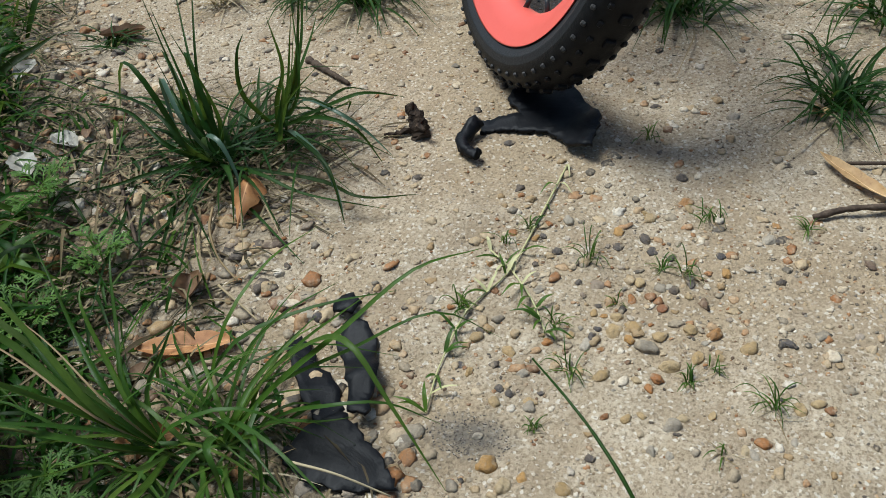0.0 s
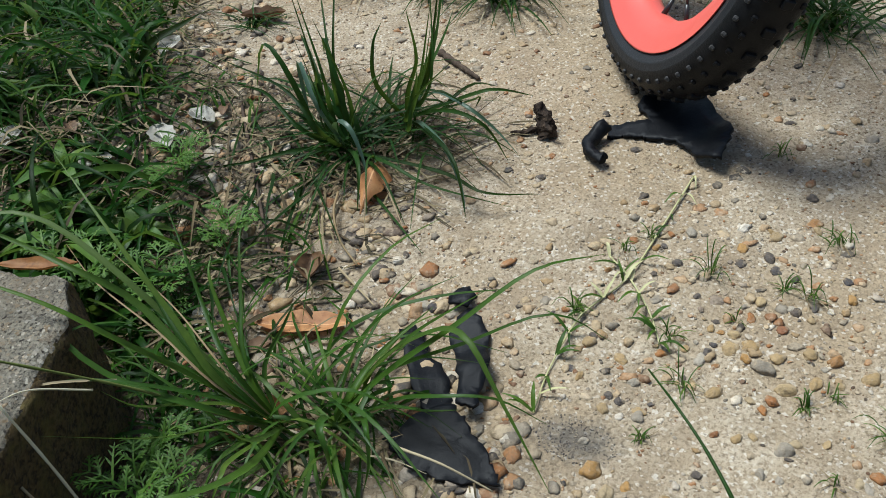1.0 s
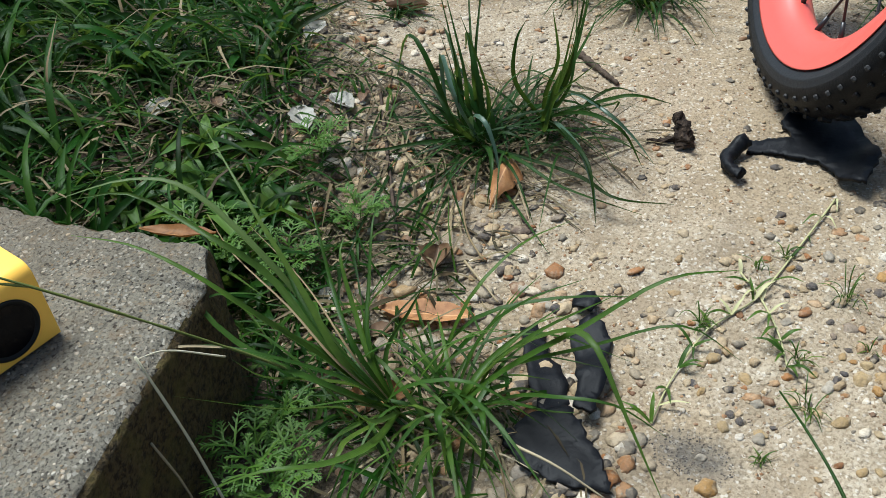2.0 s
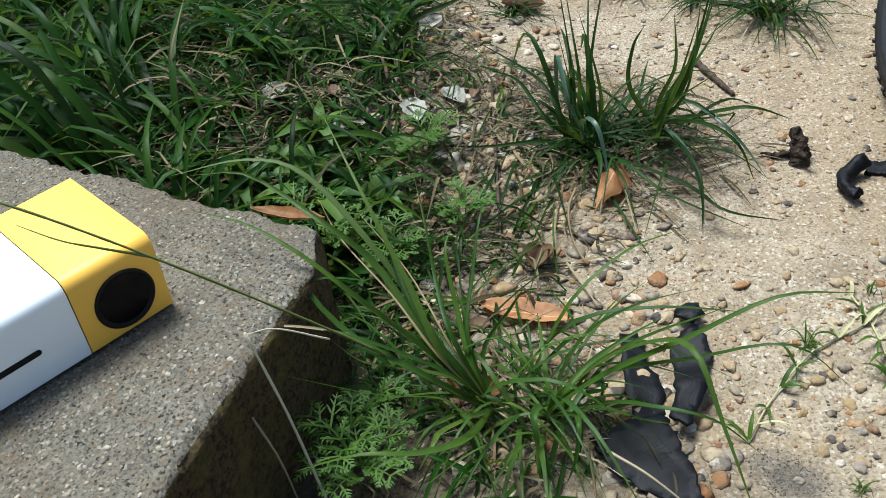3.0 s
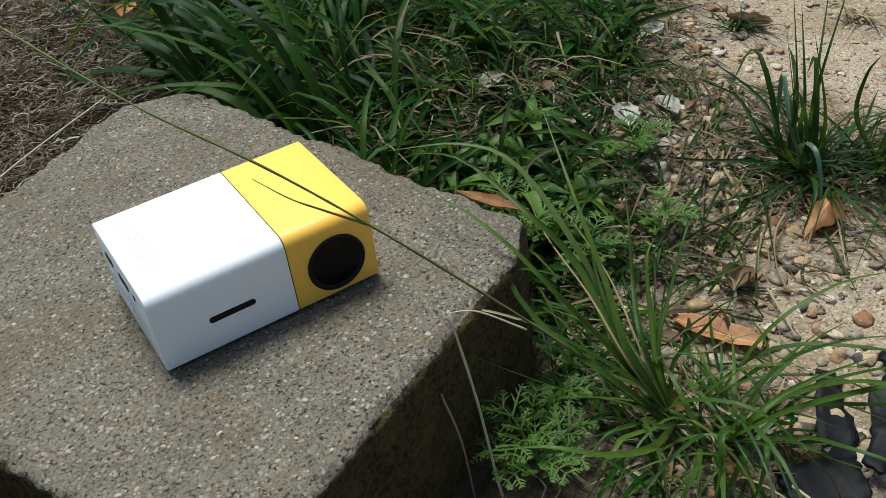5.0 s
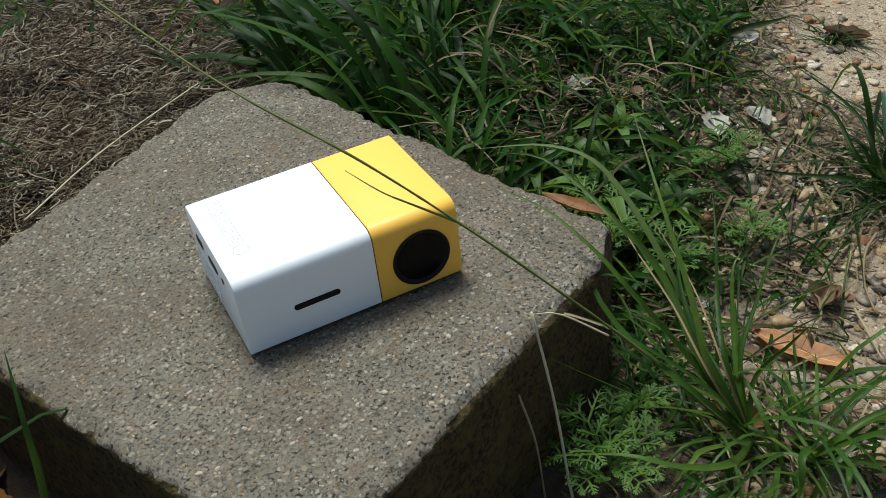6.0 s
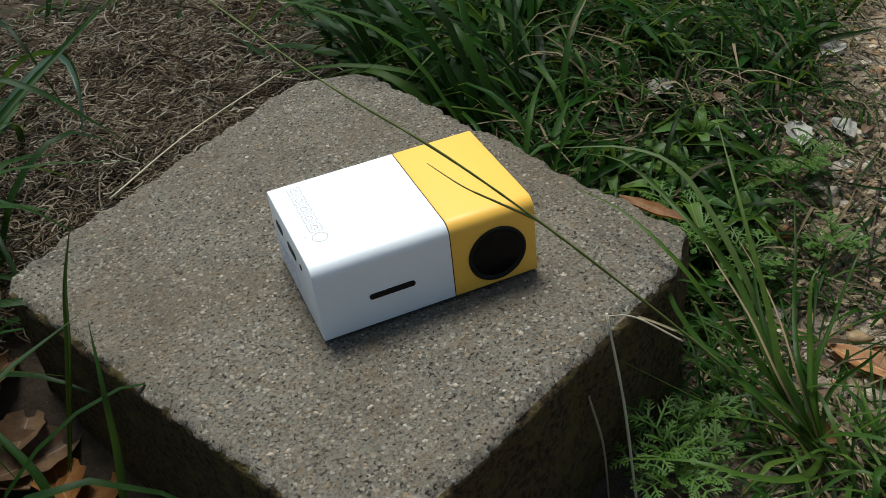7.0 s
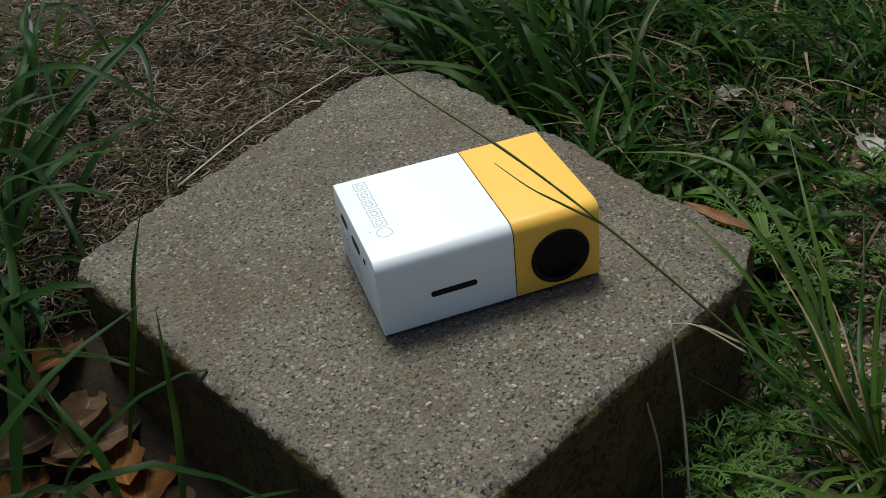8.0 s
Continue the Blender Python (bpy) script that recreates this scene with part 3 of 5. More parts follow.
    for x in (0.012, 0.114):
        for y in (0.014, 0.074):
            v, f = ring_mesh(((0.0038, 0.0), (0.004, -0.0018), (0.0034, -0.0024), (0.0001, -0.0025)), 18)
            mesh_object("foot", v, f, BLACK_PLASTIC, root, "small rubber foot").location = (x, y, 0)


build_projector()


# ---- bicycle wheel ----
def build_wheel():
    root = thing("bicycle_wheel", "small bicycle wheel with knobbly black tyre and red rim", "wheel")
    c, n = Vector((0.7225, -0.1929, 0.0485)), Vector((-0.595, 0.713, 0.370)).normalized()
    root.matrix_basis = Matrix.Translation(c) @ n.to_track_quat("Z", "Y").to_matrix().to_4x4()
    profile = [(0.122, 0.012), (0.127, 0.0160), (0.133, 0.0205), (0.140, 0.0230), (0.1412, 0.0237), (0.1424, 0.0231), (0.147, 0.0232), (0.1535, 0.0212), (0.1590, 0.0165), (0.1630, 0.0095), (0.1645, 0.0)]
    profile = profile + [(a, -b) for a, b in profile[-2::-1]]
    v, f = ring_mesh(profile, 120)
    tyre = mesh_object("tyre", v, f, (TYRE, SIDEWALL), root, "worn black knobbly tyre, sidewalls coloured paler as if sunlit")
    tyre.data.polygons.foreach_set("material_index", [int(i // 120 < 6 or i // 120 > len(profile) - 8) for i in range(len(f))])
    rim = [(0.129, 0.0165), (0.1335, 0.0222), (0.1322, 0.0215), (0.122, 0.0175), (0.111, 0.0125), (0.106, 0.005), (0.1055, 0.0)]
    rim = rim + [(a, -b) for a, b in rim[-2::-1]]
    v, f = ring_mesh(rim, 120)
    mesh_object("rim", v, f, RED, root, "red painted deep rim")
    # side knobs, shoulder knobs and tread blocks
    def knob(name, size, radius, height, tilt, count, shift, material=TYRE):
        bm = bmesh.new()
        bmesh.ops.create_cube(bm, size=1, matrix=Matrix.Diagonal((*size, 1)))
        bmesh.ops.bevel(bm, geom=bm.edges[:], offset=0.0009, segments=1, affect="EDGES")
        me = None
        for i in range(count):
            a = 2 * math.pi * (i + shift) / count
            m = Matrix.Rotation(a, 4, "Z") @ Matrix.Translation((radius, 0, height)) @ Matrix.Rotation(radians(tilt), 4, "Y")
            if me is None:
                ob = part(name, bm, material, tyre, "", False)
                me = ob.data
            else:
                ob = new(name, me)
                ob.parent = tyre
            ob.matrix_basis = m

    for side in (1, -1):
        knob("knob", (0.0032, 0.0036, 0.0040), 0.1545, 0.0208 * side, -48 * side, 64, 0.0, KNOB)
        knob("knob", (0.0036, 0.0046, 0.0044), 0.1612, 0.0132 * side, -24 * side, 64, 0.5)
    knob("knob", (0.0045, 0.0075, 0.0085), 0.1648, 0.0, 0, 44, 0.0)
    # spokes with nipples, and the hub
    for i in range(16):
        a = 2 * math.pi * (i + 0.3) / 16
        s = Shape()
        z = 0.02 * (1 if i % 2 else -1)
        end = Vector((0.107 * math.cos(a), 0.107 * math.sin(a), 0))
        b = a + (0.9 if i % 4 < 2 else -0.9)
        hub = Vector((0.016 * math.cos(b), 0.016 * math.sin(b), z))
        s.tube((end, (end + hub) / 2, hub), 0.0011, 2, 6, 1.0)
        spoke = s.make("spoke", SPOKE, root)
        s = Shape()
        s.tube((end, end.lerp(hub, 0.07), end.lerp(hub, 0.14)), 0.0024, 2, 8, 0.75)
        s.make("nipple", SPOKE, spoke)
    v, f = ring_mesh(((0.004, 0.045), (0.004, 0.03), (0.011, 0.029), (0.020, 0.022), (0.020, 0.018), (0.012, 0.014), (0.012, -0.014), (0.020, -0.018), (0.020, -0.022), (0.011, -0.029), (0.004, -0.03), (0.004, -0.045)), 28)
    mesh_object("hub", v, f, SPOKE, root, "dark hub")


build_wheel()


# ---- torn rubber ----
def sheet(name, label, outline, lift, thick, material, category, folds=0.004, cuts=7):
    """A torn sheet: an outline on the ground, filled, roughened at the edge, lifted and thickened."""
    rnd = random.Random(len(name) + len(outline))
    bm = bmesh.new()
    ring = []
    for (x0, y0), (x1, y1) in zip(outline, outline[1:] + outline[:1]):
        for i in range(cuts):
            s = i / cuts
            ring.append(bm.verts.new((x0 + (x1 - x0) * s + rnd.uniform(-0.0018, 0.0018), y0 + (y1 - y0) * s + rnd.uniform(-0.0018, 0.0018), 0)))
    face = bm.faces.new(ring)
    bmesh.ops.triangulate(bm, faces=[face])
    for _ in range(2):
        long = [e for e in bm.edges if e.calc_length() > 0.007]
        bmesh.ops.subdivide_edges(bm, edges=long, cuts=1)
        bmesh.ops.triangulate(bm, faces=[f for f in bm.faces if len(f.verts) > 3])
    for v in bm.verts:
        x, y = v.co.x, v.co.y
        v.co.z = max(ground_height(x, y) + 0.0008, ground_height(x, y) + 0.002 + lift(x, y) + folds * noise.noise((x * 38, y * 38, 2.0)))
    bmesh.ops.recalc_face_normals(bm, faces=bm.faces[:])
    if sum(f.normal.z for f in bm.faces) < 0:
        bmesh.ops.reverse_faces(bm, faces=bm.faces[:])
    bmesh.ops.solidify(bm, geom=bm.faces[:], thickness=thick)
    ob = part(name, bm, material, None)
    return tagged(ob, label, category)


sheet("torn_rubber_strip", "torn black rubber strip lying on sand", [(0.346, -0.132), (0.356, -0.138), (0.341, -0.158), (0.320, -0.186), (0.301, -0.198), (0.292, -0.186), (0.315, -0.159)],
      lambda x, y: 0.005 + 0.004 * math.sin((x - y) * 60), 0.0022, RUBBER, "rubber scrap", 0.005, 5)
sheet("torn_rubber_strip", "curled torn black rubber strip lying beside another", [(0.357, -0.164), (0.370, -0.161), (0.381, -0.167), (0.366, -0.186), (0.332, -0.206), (0.303, -0.213), (0.304, -0.201), (0.328, -0.186)],
      lambda x, y: 0.003 + 0.009 * smooth_step(-0.170, -0.205, y + 0.5 * (x - 0.34)), 0.0022, RUBBER, "rubber scrap", 0.005, 5)
sheet("torn_rubber_patch", "ribbed black rubber patch with frayed edge", [(0.266, -0.173), (0.282, -0.182), (0.299, -0.201), (0.290, -0.216), (0.277, -0.236), (0.264, -0.251), (0.256, -0.224), (0.255, -0.196)],
      lambda x, y: 0.004 + 0.010 * smooth_step(0.262, 0.295, x), 0.002, RUBBER, "rubber scrap", 0.004)
sheet("torn_rubber_flap", "curved black rubber flap under the tyre", [(0.604, -0.160), (0.613, -0.174), (0.622, -0.190), (0.640, -0.170), (0.664, -0.175), (0.672, -0.214), (0.620, -0.254), (0.581, -0.259), (0.587, -0.240), (0.604, -0.218), (0.601, -0.196), (0.598, -0.180), (0.592, -0.167)],
      lambda x, y: 0.003 + 0.013 * smooth_step(-0.225, -0.257, y), 0.003, RUBBER, "rubber scrap", 0.003)


def lump(name, label, points, radius, material, category):
    s = Shape()
    s.tube(points, radius, 26, 14, 0.75)
    s.v = [v + Vector([0.0030 * noise.noise(v * 110 + Vector((k, 0, 0))) + 0.0014 * noise.noise(v * 380 + Vector((0, k, 0))) for k in (0, 9, 23)]) for v in s.v]
    return tagged(s.make(name, material), label, category)


lump("rubber_curl", "curled black rubber end on sand", ((0.592, -0.164, -0.098), (0.580, -0.160, -0.100), (0.565, -0.163, -0.100), (0.556, -0.172, -0.099), (0.553, -0.180, -0.098)), 0.0058, RUBBER, "rubber scrap")
def charred_stub():
    """A charred splinter standing in the sand with a broken foot beside it."""
    s = Shape()
    s.tube(((0.576, -0.121, -0.109), (0.580, -0.118, -0.098), (0.583, -0.115, -0.094), (0.587, -0.110, -0.088)), 0.0085, 22, 14, 0.5)
    s.tube(((0.580, -0.116, -0.104), (0.574, -0.110, -0.103), (0.568, -0.100, -0.105), (0.561, -0.088, -0.107)), 0.0030, 18, 10, 0.6)
    s.tube(((0.577, -0.121, -0.100), (0.573, -0.127, -0.096), (0.571, -0.131, -0.089)), 0.0034, 10, 10, 0.3)
    s.v = [v + Vector([0.0035 * noise.noise(v * 130 + Vector((k, 0, 0))) + 0.0022 * noise.noise(v * 420 + Vector((0, k, 0))) for k in (0, 9, 23)]) for v in s.v]
    return tagged(s.make("charred_stub", CHAR, smooth=False), "charred brown splinter standing in sand", "charred wood")


charred_stub()
sheet("rubber_fragment", "frayed charred rubber bit on sand", [(0.374, -0.152), (0.383, -0.149), (0.394, -0.156), (0.389, -0.166), (0.378, -0.164)], lambda x, y: 0.006, 0.002, RUBBER, "rubber scrap", 0.006, 2)


# ---- pebbles ----
def pebble(x, y, size, material, label, flat=0.55, seed=0):
    rnd = random.Random(seed * 7919 + int(x * 1e4) + int(y * 1e4) * 31)
    s = Shape()
    s.stone((0, 0, 0), (size, size * rnd.uniform(0.6, 0.9), size * flat), rnd, 0.38, BALL3)
    ob = s.make("pebble", material)
    ob.location = (x, y, ground_height(x, y) + size * flat * rnd.uniform(-0.3, 0.2))
    return tagged(ob, label, "pebble", "pebbles on the sand")


TAN_AT = ((0.421, -0.323, 6.8), (0.427, -0.334, 7.0), (0.432, -0.322, 4.8), (0.432, -0.307, 3.8), (0.434, -0.367, 5.7), (0.403, -0.362, 7.3), (0.383, -0.327, 6.5), (0.384, -0.313, 5.0), (0.415, -0.376, 6.1), (0.429, -0.403, 7.5), (0.386, -0.267, 5.7), (0.362, -0.251, 4.1), (0.344, -0.274, 5.1), (0.353, -0.293, 5.3), (0.466, -0.327, 4.9), (0.423, -0.351, 5.6), (0.386, -0.347, 3.6), (0.533, -0.312, 3.7), (0.548, -0.339, 5.3), (0.529, -0.317, 5.3), (0.39, -0.244, 5.2), (0.462, -0.36, 3.4), (0.418, -0.389, 3.5), (0.41, -0.299, 3.3), (0.354, -0.35, 4.3), (0.36, -0.357, 3.6), (0.366, -0.379, 4.3), (0.373, -0.394, 4.0), (0.391, -0.438, 5.7), (0.397, -0.447, 5.1), (0.352, -0.416, 4.5), (0.297, -0.332, 5.6), (0.289, -0.301, 7.1))
GREY_AT = ((0.413, -0.346, 8.3), (0.44, -0.268, 5.1), (0.467, -0.346, 3.9), (0.371, -0.282, 4.3), (0.427, -0.378, 2.8), (0.509, -0.265, 5.8), (0.405, -0.31, 5.6), (0.417, -0.303, 2.4), (0.357, -0.375, 7.2), (0.348, -0.294, 5.7), (0.35, -0.421, 4.9), (0.336, -0.369, 3.9), (0.336, -0.379, 3.2), (0.367, -0.439, 3.3), (0.317, -0.275, 3.9), (0.379, -0.11, 6.2), (0.53, -0.396, 6.2), (0.665, -0.345, 6.2), (0.373, -0.132, 6.2), (0.355, 0.02, 6.2))
DARK_AT = ((0.507, -0.319, 5.8), (0.496, -0.327, 4.7), (0.412, -0.312, 5.2), (0.42, -0.313, 3.6), (0.492, -0.305, 4.3), (0.354, -0.28, 3.2), (0.397, -0.244, 3.6), (0.366, -0.243, 3.5), (0.439, -0.308, 3.3), (0.502, -0.371, 4.3), (0.474, -0.358, 4.4), (0.49, -0.253, 3.3), (0.477, -0.268, 4.6), (0.469, -0.321, 2.8), (0.454, -0.29, 3.5), (0.356, -0.273, 3.0), (0.361, -0.297, 2.7), (0.493, -0.341, 4.6), (0.322, -0.339, 3.8), (0.354, -0.279, 3.4), (0.355, -0.273, 3.4), (0.395, -0.427, 3.1), (0.665, -0.285, 5), (0.582, -0.326, 5), (0.586, -0.192, 5), (0.439, -0.424, 5), (0.374, -0.139, 5), (0.525, -0.142, 5))
RUST_AT = ((0.431, -0.314, 3.2), (0.448, -0.346, 4.6), (0.435, -0.382, 6.0), (0.391, -0.358, 4.9), (0.383, -0.355, 4.5), (0.455, -0.228, 3.6), (0.487, -0.249, 3.5), (0.503, -0.252, 4.7), (0.416, -0.334, 4.3), (0.488, -0.377, 4.6), (0.405, -0.32, 3.3), (0.401, -0.287, 4.3), (0.508, -0.301, 5.2), (0.554, -0.335, 6.5), (0.3, -0.287, 7.2), (0.36, -0.424, 4.9), (0.297, -0.309, 4.4), (0.353, -0.338, 3.3), (0.545, -0.398, 4.6))
for spots, mat_, words in ((TAN_AT, TAN_STONE, "smooth tan river pebble on sand"), (GREY_AT, GREY_STONE, "flat pale grey pebble on sand"), (DARK_AT, DARK_STONE, "small dark grey pebble on sand"), (RUST_AT, RUST_STONE, "rust-orange pebble on sand")):
    for i, (px, py, millimetres) in enumerate(spots):
        pebble(px, py, millimetres * 0.00088, mat_, words, (0.6, 0.45, 0.7)[i % 3], i)


def on_sand(x, y):
    """How far a spot lies out on the open sand; negative among the litter."""
    return 0.79 * (x - 0.31) - 0.61 * (y + 0.06)


def in_block(x, y, margin=0.0):
    a = radians(-BLOCK_TURN)
    dx, dy = x - BLOCK_AT[0], y - BLOCK_AT[1]
    u, v = dx * math.cos(a) - dy * math.sin(a), dx * math.sin(a) + dy * math.cos(a)
    a = max(0, u / BLOCK_SIZE[0] + 0.5) * max(0, v / BLOCK_SIZE[1] + 0.5)
    return abs(u - 0.046 * a) < BLOCK_SIZE[0] / 2 + margin and abs(v - 0.022 * a) < BLOCK_SIZE[1] / 2 + margin


def gravel():
    rnd, s = random.Random(11), Shape()
    made = 0
    while made < 7600:
        x, y = rnd.uniform(0.2, 0.95), rnd.uniform(-0.52, 0.5)
        d = on_sand(x, y)
        if d < -0.12 or math.hypot(x - 0.316, (y + 0.27) * 0.7) < 0.022 or in_block(x, y, 0.01) or rnd.random() > 0.2 + 0.6 * smooth_step(-0.45, 0.1, noise.noise((x * 7, y * 7, 5))) * (1.1 if x < 0.55 else 0.5) + 0.4 * smooth_step(0.12, -0.02, d):
            continue
        r = 0.0009 + (0.0030 * rnd.random() ** 4.5 if d > 0.11 else 0.0054 * rnd.random() ** 2.4)
        s.stone((x, y, ground_height(x, y) + r * 0.02), (r * rnd.uniform(1, 1.5), r, r * rnd.uniform(0.35, 0.75)), rnd, 0.75, BALL2)
        made += 1
    tagged(s.make("gravel", PEBBLE), "mixed small river gravel scattered over sand", "gravel", kind="stuff")
    s, made = Shape(), 0
    while made < 25000:
        x, y = rnd.uniform(0.22, 1.0), rnd.uniform(-0.55, 0.5)
        if on_sand(x, y) < -0.08 or rnd.random() > 0.35 + 0.65 * smooth_step(-0.2, 0.3, noise.noise((x * 16, y * 16, 2))) or math.hypot(x - 0.316, (y + 0.27) * 0.7) < 0.02 or in_block(x, y, 0.01):
            continue
        r = rnd.choice((0.0003, 0.0004, 0.0005, 0.0006, 0.0008, 0.0012))
        s.stone((x, y, ground_height(x, y) + r * 0.05), (r * 1.25, r, r * 0.6), rnd, 0.4, BALL1)
        made += 1
    tagged(s.make("sand_grit", GRIT, smooth=False), "coarse sand grains on the soil", "grit", kind="stuff")
    s = Shape()
    for _ in range(420):
        a, q = rnd.uniform(0, 6.28), 0.017 * rnd.random() ** 0.6
        x, y, r = 0.316 + q * math.cos(a), -0.27 + 1.5 * q * math.sin(a), rnd.choice((0.0003, 0.0004, 0.0004, 0.0006))
        s.stone((x, y, ground_height(x, y) + r * 0.2), (r * 1.2, r, r * 0.8), rnd, 0.4, BALL1)
    tagged(s.make("burnt_grit", DARK_STONE, smooth=False), "charred dark grit of a burnt patch", "grit", kind="stuff")


gravel()


# ---- grass ----
BLADE_TURN = random.Random(21)


def blade(tuft, width, material, *points):
    s = Shape()
    s.strip([Vector(p) for p in points], width * 0.82, 16, BLADE_TURN.uniform(0.4, 0.9), BLADE_TURN.uniform(-0.7, 0.7), 0.92)
    return s.make("blade", material, tuft)


def stray_blades(tuft, at, count, reach, width, material, seed, upright=0.5, spread=0.012, heading=None, arc=6.3, name="blade"):
    """Blades of one tuft, each a part, that rise from its foot and bow over."""
    rnd = random.Random(seed)
    for _ in range(count):
        a = rnd.uniform(0, 6.28) if heading is None else radians(heading) + rnd.uniform(-arc / 2, arc / 2)
        d = Vector((math.cos(a), math.sin(a), 0))
        x, y = at[0] + rnd.gauss(0, spread), at[1] + rnd.gauss(0, spread)
        if in_block(x, y, 0.004):
            continue
        z = ground_height(x, y)
        long, up = reach * rnd.uniform(0.45, 1.1), upright * rnd.uniform(0.3, 1.2)
        p = Vector((x, y, z))
        side = Vector((-d.y, d.x, 0)) * rnd.uniform(-0.15, 0.15) * long
        q1 = p + d * long * 0.25 + Vector((0, 0, long * up * 0.55))
        q2 = p + d * long * 0.6 + side * 0.5 + Vector((0, 0, long * up * 0.72))
        q3 = p + d * long * 0.95 + side + Vector((0, 0, long * up * rnd.uniform(0.1, 0.75)))
        q3.z = max(q3.z, ground_height(q3.x, q3.y) + 0.002)
        s = Shape()
        s.strip((p, q1, q2, q3), width * rnd.uniform(0.6, 1.15), 9, 0.3, rnd.uniform(-0.5, 0.5), 0.85)
        s.make(name, material, tuft)


G, S, GD = GRASS, STRAW, GRASS_DARK
tuft_a = thing("grass_tuft", "long bright green grass tuft growing beside the concrete", "grass tuft", "long grass tufts")
tuft_b = thing("grass_tuft", "broad green grass tuft arching over torn rubber", "grass tuft", "long grass tufts")
tuft_c = thing("grass_tuft", "dark green upright grass tuft with dry base in sand", "grass tuft", "long grass tufts")
tuft_d = thing("grass_tuft", "tall broad grass blades beside the dry root mat", "grass tuft", "long grass tufts")
tuft_e = thing("grass_tuft", "wide dark grass blades behind the concrete paver", "grass tuft", "long grass tufts")
blade(tuft_b, 0.005, G, (0.258, -0.142, -0.104), (0.282, -0.169, -0.07), (0.3, -0.21, -0.03), (0.332, -0.242, -0.005), (0.364, -0.268, -0.01))
blade(tuft_b, 0.004, G, (0.258, -0.142, -0.104), (0.285, -0.165, -0.075), (0.299, -0.216, -0.04), (0.32, -0.258, -0.02), (0.34, -0.285, -0.05))
blade(tuft_b, 0.0059, G, (0.258, -0.142, -0.104), (0.288, -0.161, -0.07), (0.295, -0.198, -0.035), (0.286, -0.226, -0.02), (0.272, -0.252, -0.04), (0.252, -0.288, -0.07))
blade(tuft_b, 0.0053, G, (0.258, -0.142, -0.104), (0.286, -0.151, -0.085), (0.31, -0.174, -0.06), (0.332, -0.212, -0.03))
blade(tuft_b, 0.004, G, (0.258, -0.142, -0.104), (0.286, -0.153, -0.08), (0.294, -0.186, -0.06), (0.299, -0.229, -0.05))
blade(tuft_b, 0.004, G, (0.258, -0.142, -0.104), (0.278, -0.175, -0.085), (0.273, -0.208, -0.06), (0.286, -0.239, -0.06), (0.297, -0.264, -0.08))
blade(tuft_b, 0.0046, G, (0.258, -0.142, -0.104), (0.271, -0.172, -0.085), (0.273, -0.202, -0.075), (0.279, -0.222, -0.07))
blade(tuft_b, 0.0046, G, (0.258, -0.142, -0.104), (0.295, -0.142, -0.07), (0.314, -0.163, -0.045), (0.335, -0.191, -0.03))
blade(tuft_b, 0.0059, G, (0.258, -0.142, -0.104), (0.237, -0.165, -0.06), (0.223, -0.171, -0.05), (0.216, -0.179, -0.06), (0.216, -0.177, -0.09))
blade(tuft_b, 0.0046, G, (0.258, -0.142, -0.104), (0.249, -0.175, -0.07), (0.239, -0.188, -0.06), (0.23, -0.193, -0.075), (0.223, -0.192, -0.09))
blade(tuft_b, 0.0053, G, (0.258, -0.142, -0.104), (0.256, -0.161, -0.07), (0.276, -0.164, -0.06), (0.295, -0.173, -0.05), (0.32, -0.182, -0.045))
blade(tuft_a, 0.0052, G, (0.245, -0.115, -0.104), (0.231, -0.091, -0.06), (0.238, -0.063, -0.03), (0.251, -0.016, 0.005), (0.275, 0.047, 0.03))
blade(tuft_a, 0.0058, G, (0.245, -0.115, -0.104), (0.231, -0.082, -0.06), (0.238, -0.034, -0.03), (0.227, 0.001, -0.005), (0.225, 0.069, 0.0), (0.199, 0.093, 0.004))
blade(tuft_a, 0.0046, G, (0.245, -0.115, -0.104), (0.226, -0.082, -0.06), (0.202, -0.059, -0.015), (0.192, -0.032, 0.006), (0.183, 0.006, 0.016), (0.171, 0.048, 0.014))
blade(tuft_a, 0.0046, G, (0.245, -0.115, -0.104), (0.206, -0.108, -0.05), (0.189, -0.067, -0.03), (0.188, -0.036, -0.01), (0.215, -0.044, -0.02), (0.232, -0.051, -0.04))
blade(tuft_a, 0.0049, G, (0.245, -0.115, -0.104), (0.189, -0.16, -0.03), (0.179, -0.151, -0.015), (0.16, -0.124, -0.015), (0.138, -0.067, -0.02))
blade(tuft_a, 0.0041, G, (0.245, -0.115, -0.104), (0.221, -0.109, -0.06), (0.193, -0.085, -0.03), (0.174, -0.057, -0.02), (0.149, -0.033, -0.015))
blade(tuft_a, 0.0058, G, (0.245, -0.115, -0.104), (0.178, -0.169, -0.03), (0.146, -0.172, -0.01), (0.125, -0.155, -0.005), (0.106, -0.128, -0.02))
blade(tuft_a, 0.0041, G, (0.245, -0.115, -0.104), (0.244, -0.088, -0.06), (0.267, -0.052, -0.05), (0.286, -0.026, -0.03), (0.311, 0.01, -0.02))
blade(tuft_a, 0.0035, G, (0.245, -0.115, -0.104), (0.256, -0.088, -0.07), (0.282, -0.069, -0.05), (0.307, -0.053, -0.03), (0.323, -0.043, -0.03))
blade(tuft_a, 0.0029, G, (0.245, -0.115, -0.104), (0.265, -0.076, -0.07), (0.293, -0.079, -0.05), (0.327, -0.107, -0.02))
blade(tuft_a, 0.0035, G, (0.245, -0.115, -0.104), (0.26, -0.096, -0.08), (0.282, -0.099, -0.06), (0.293, -0.101, -0.05))
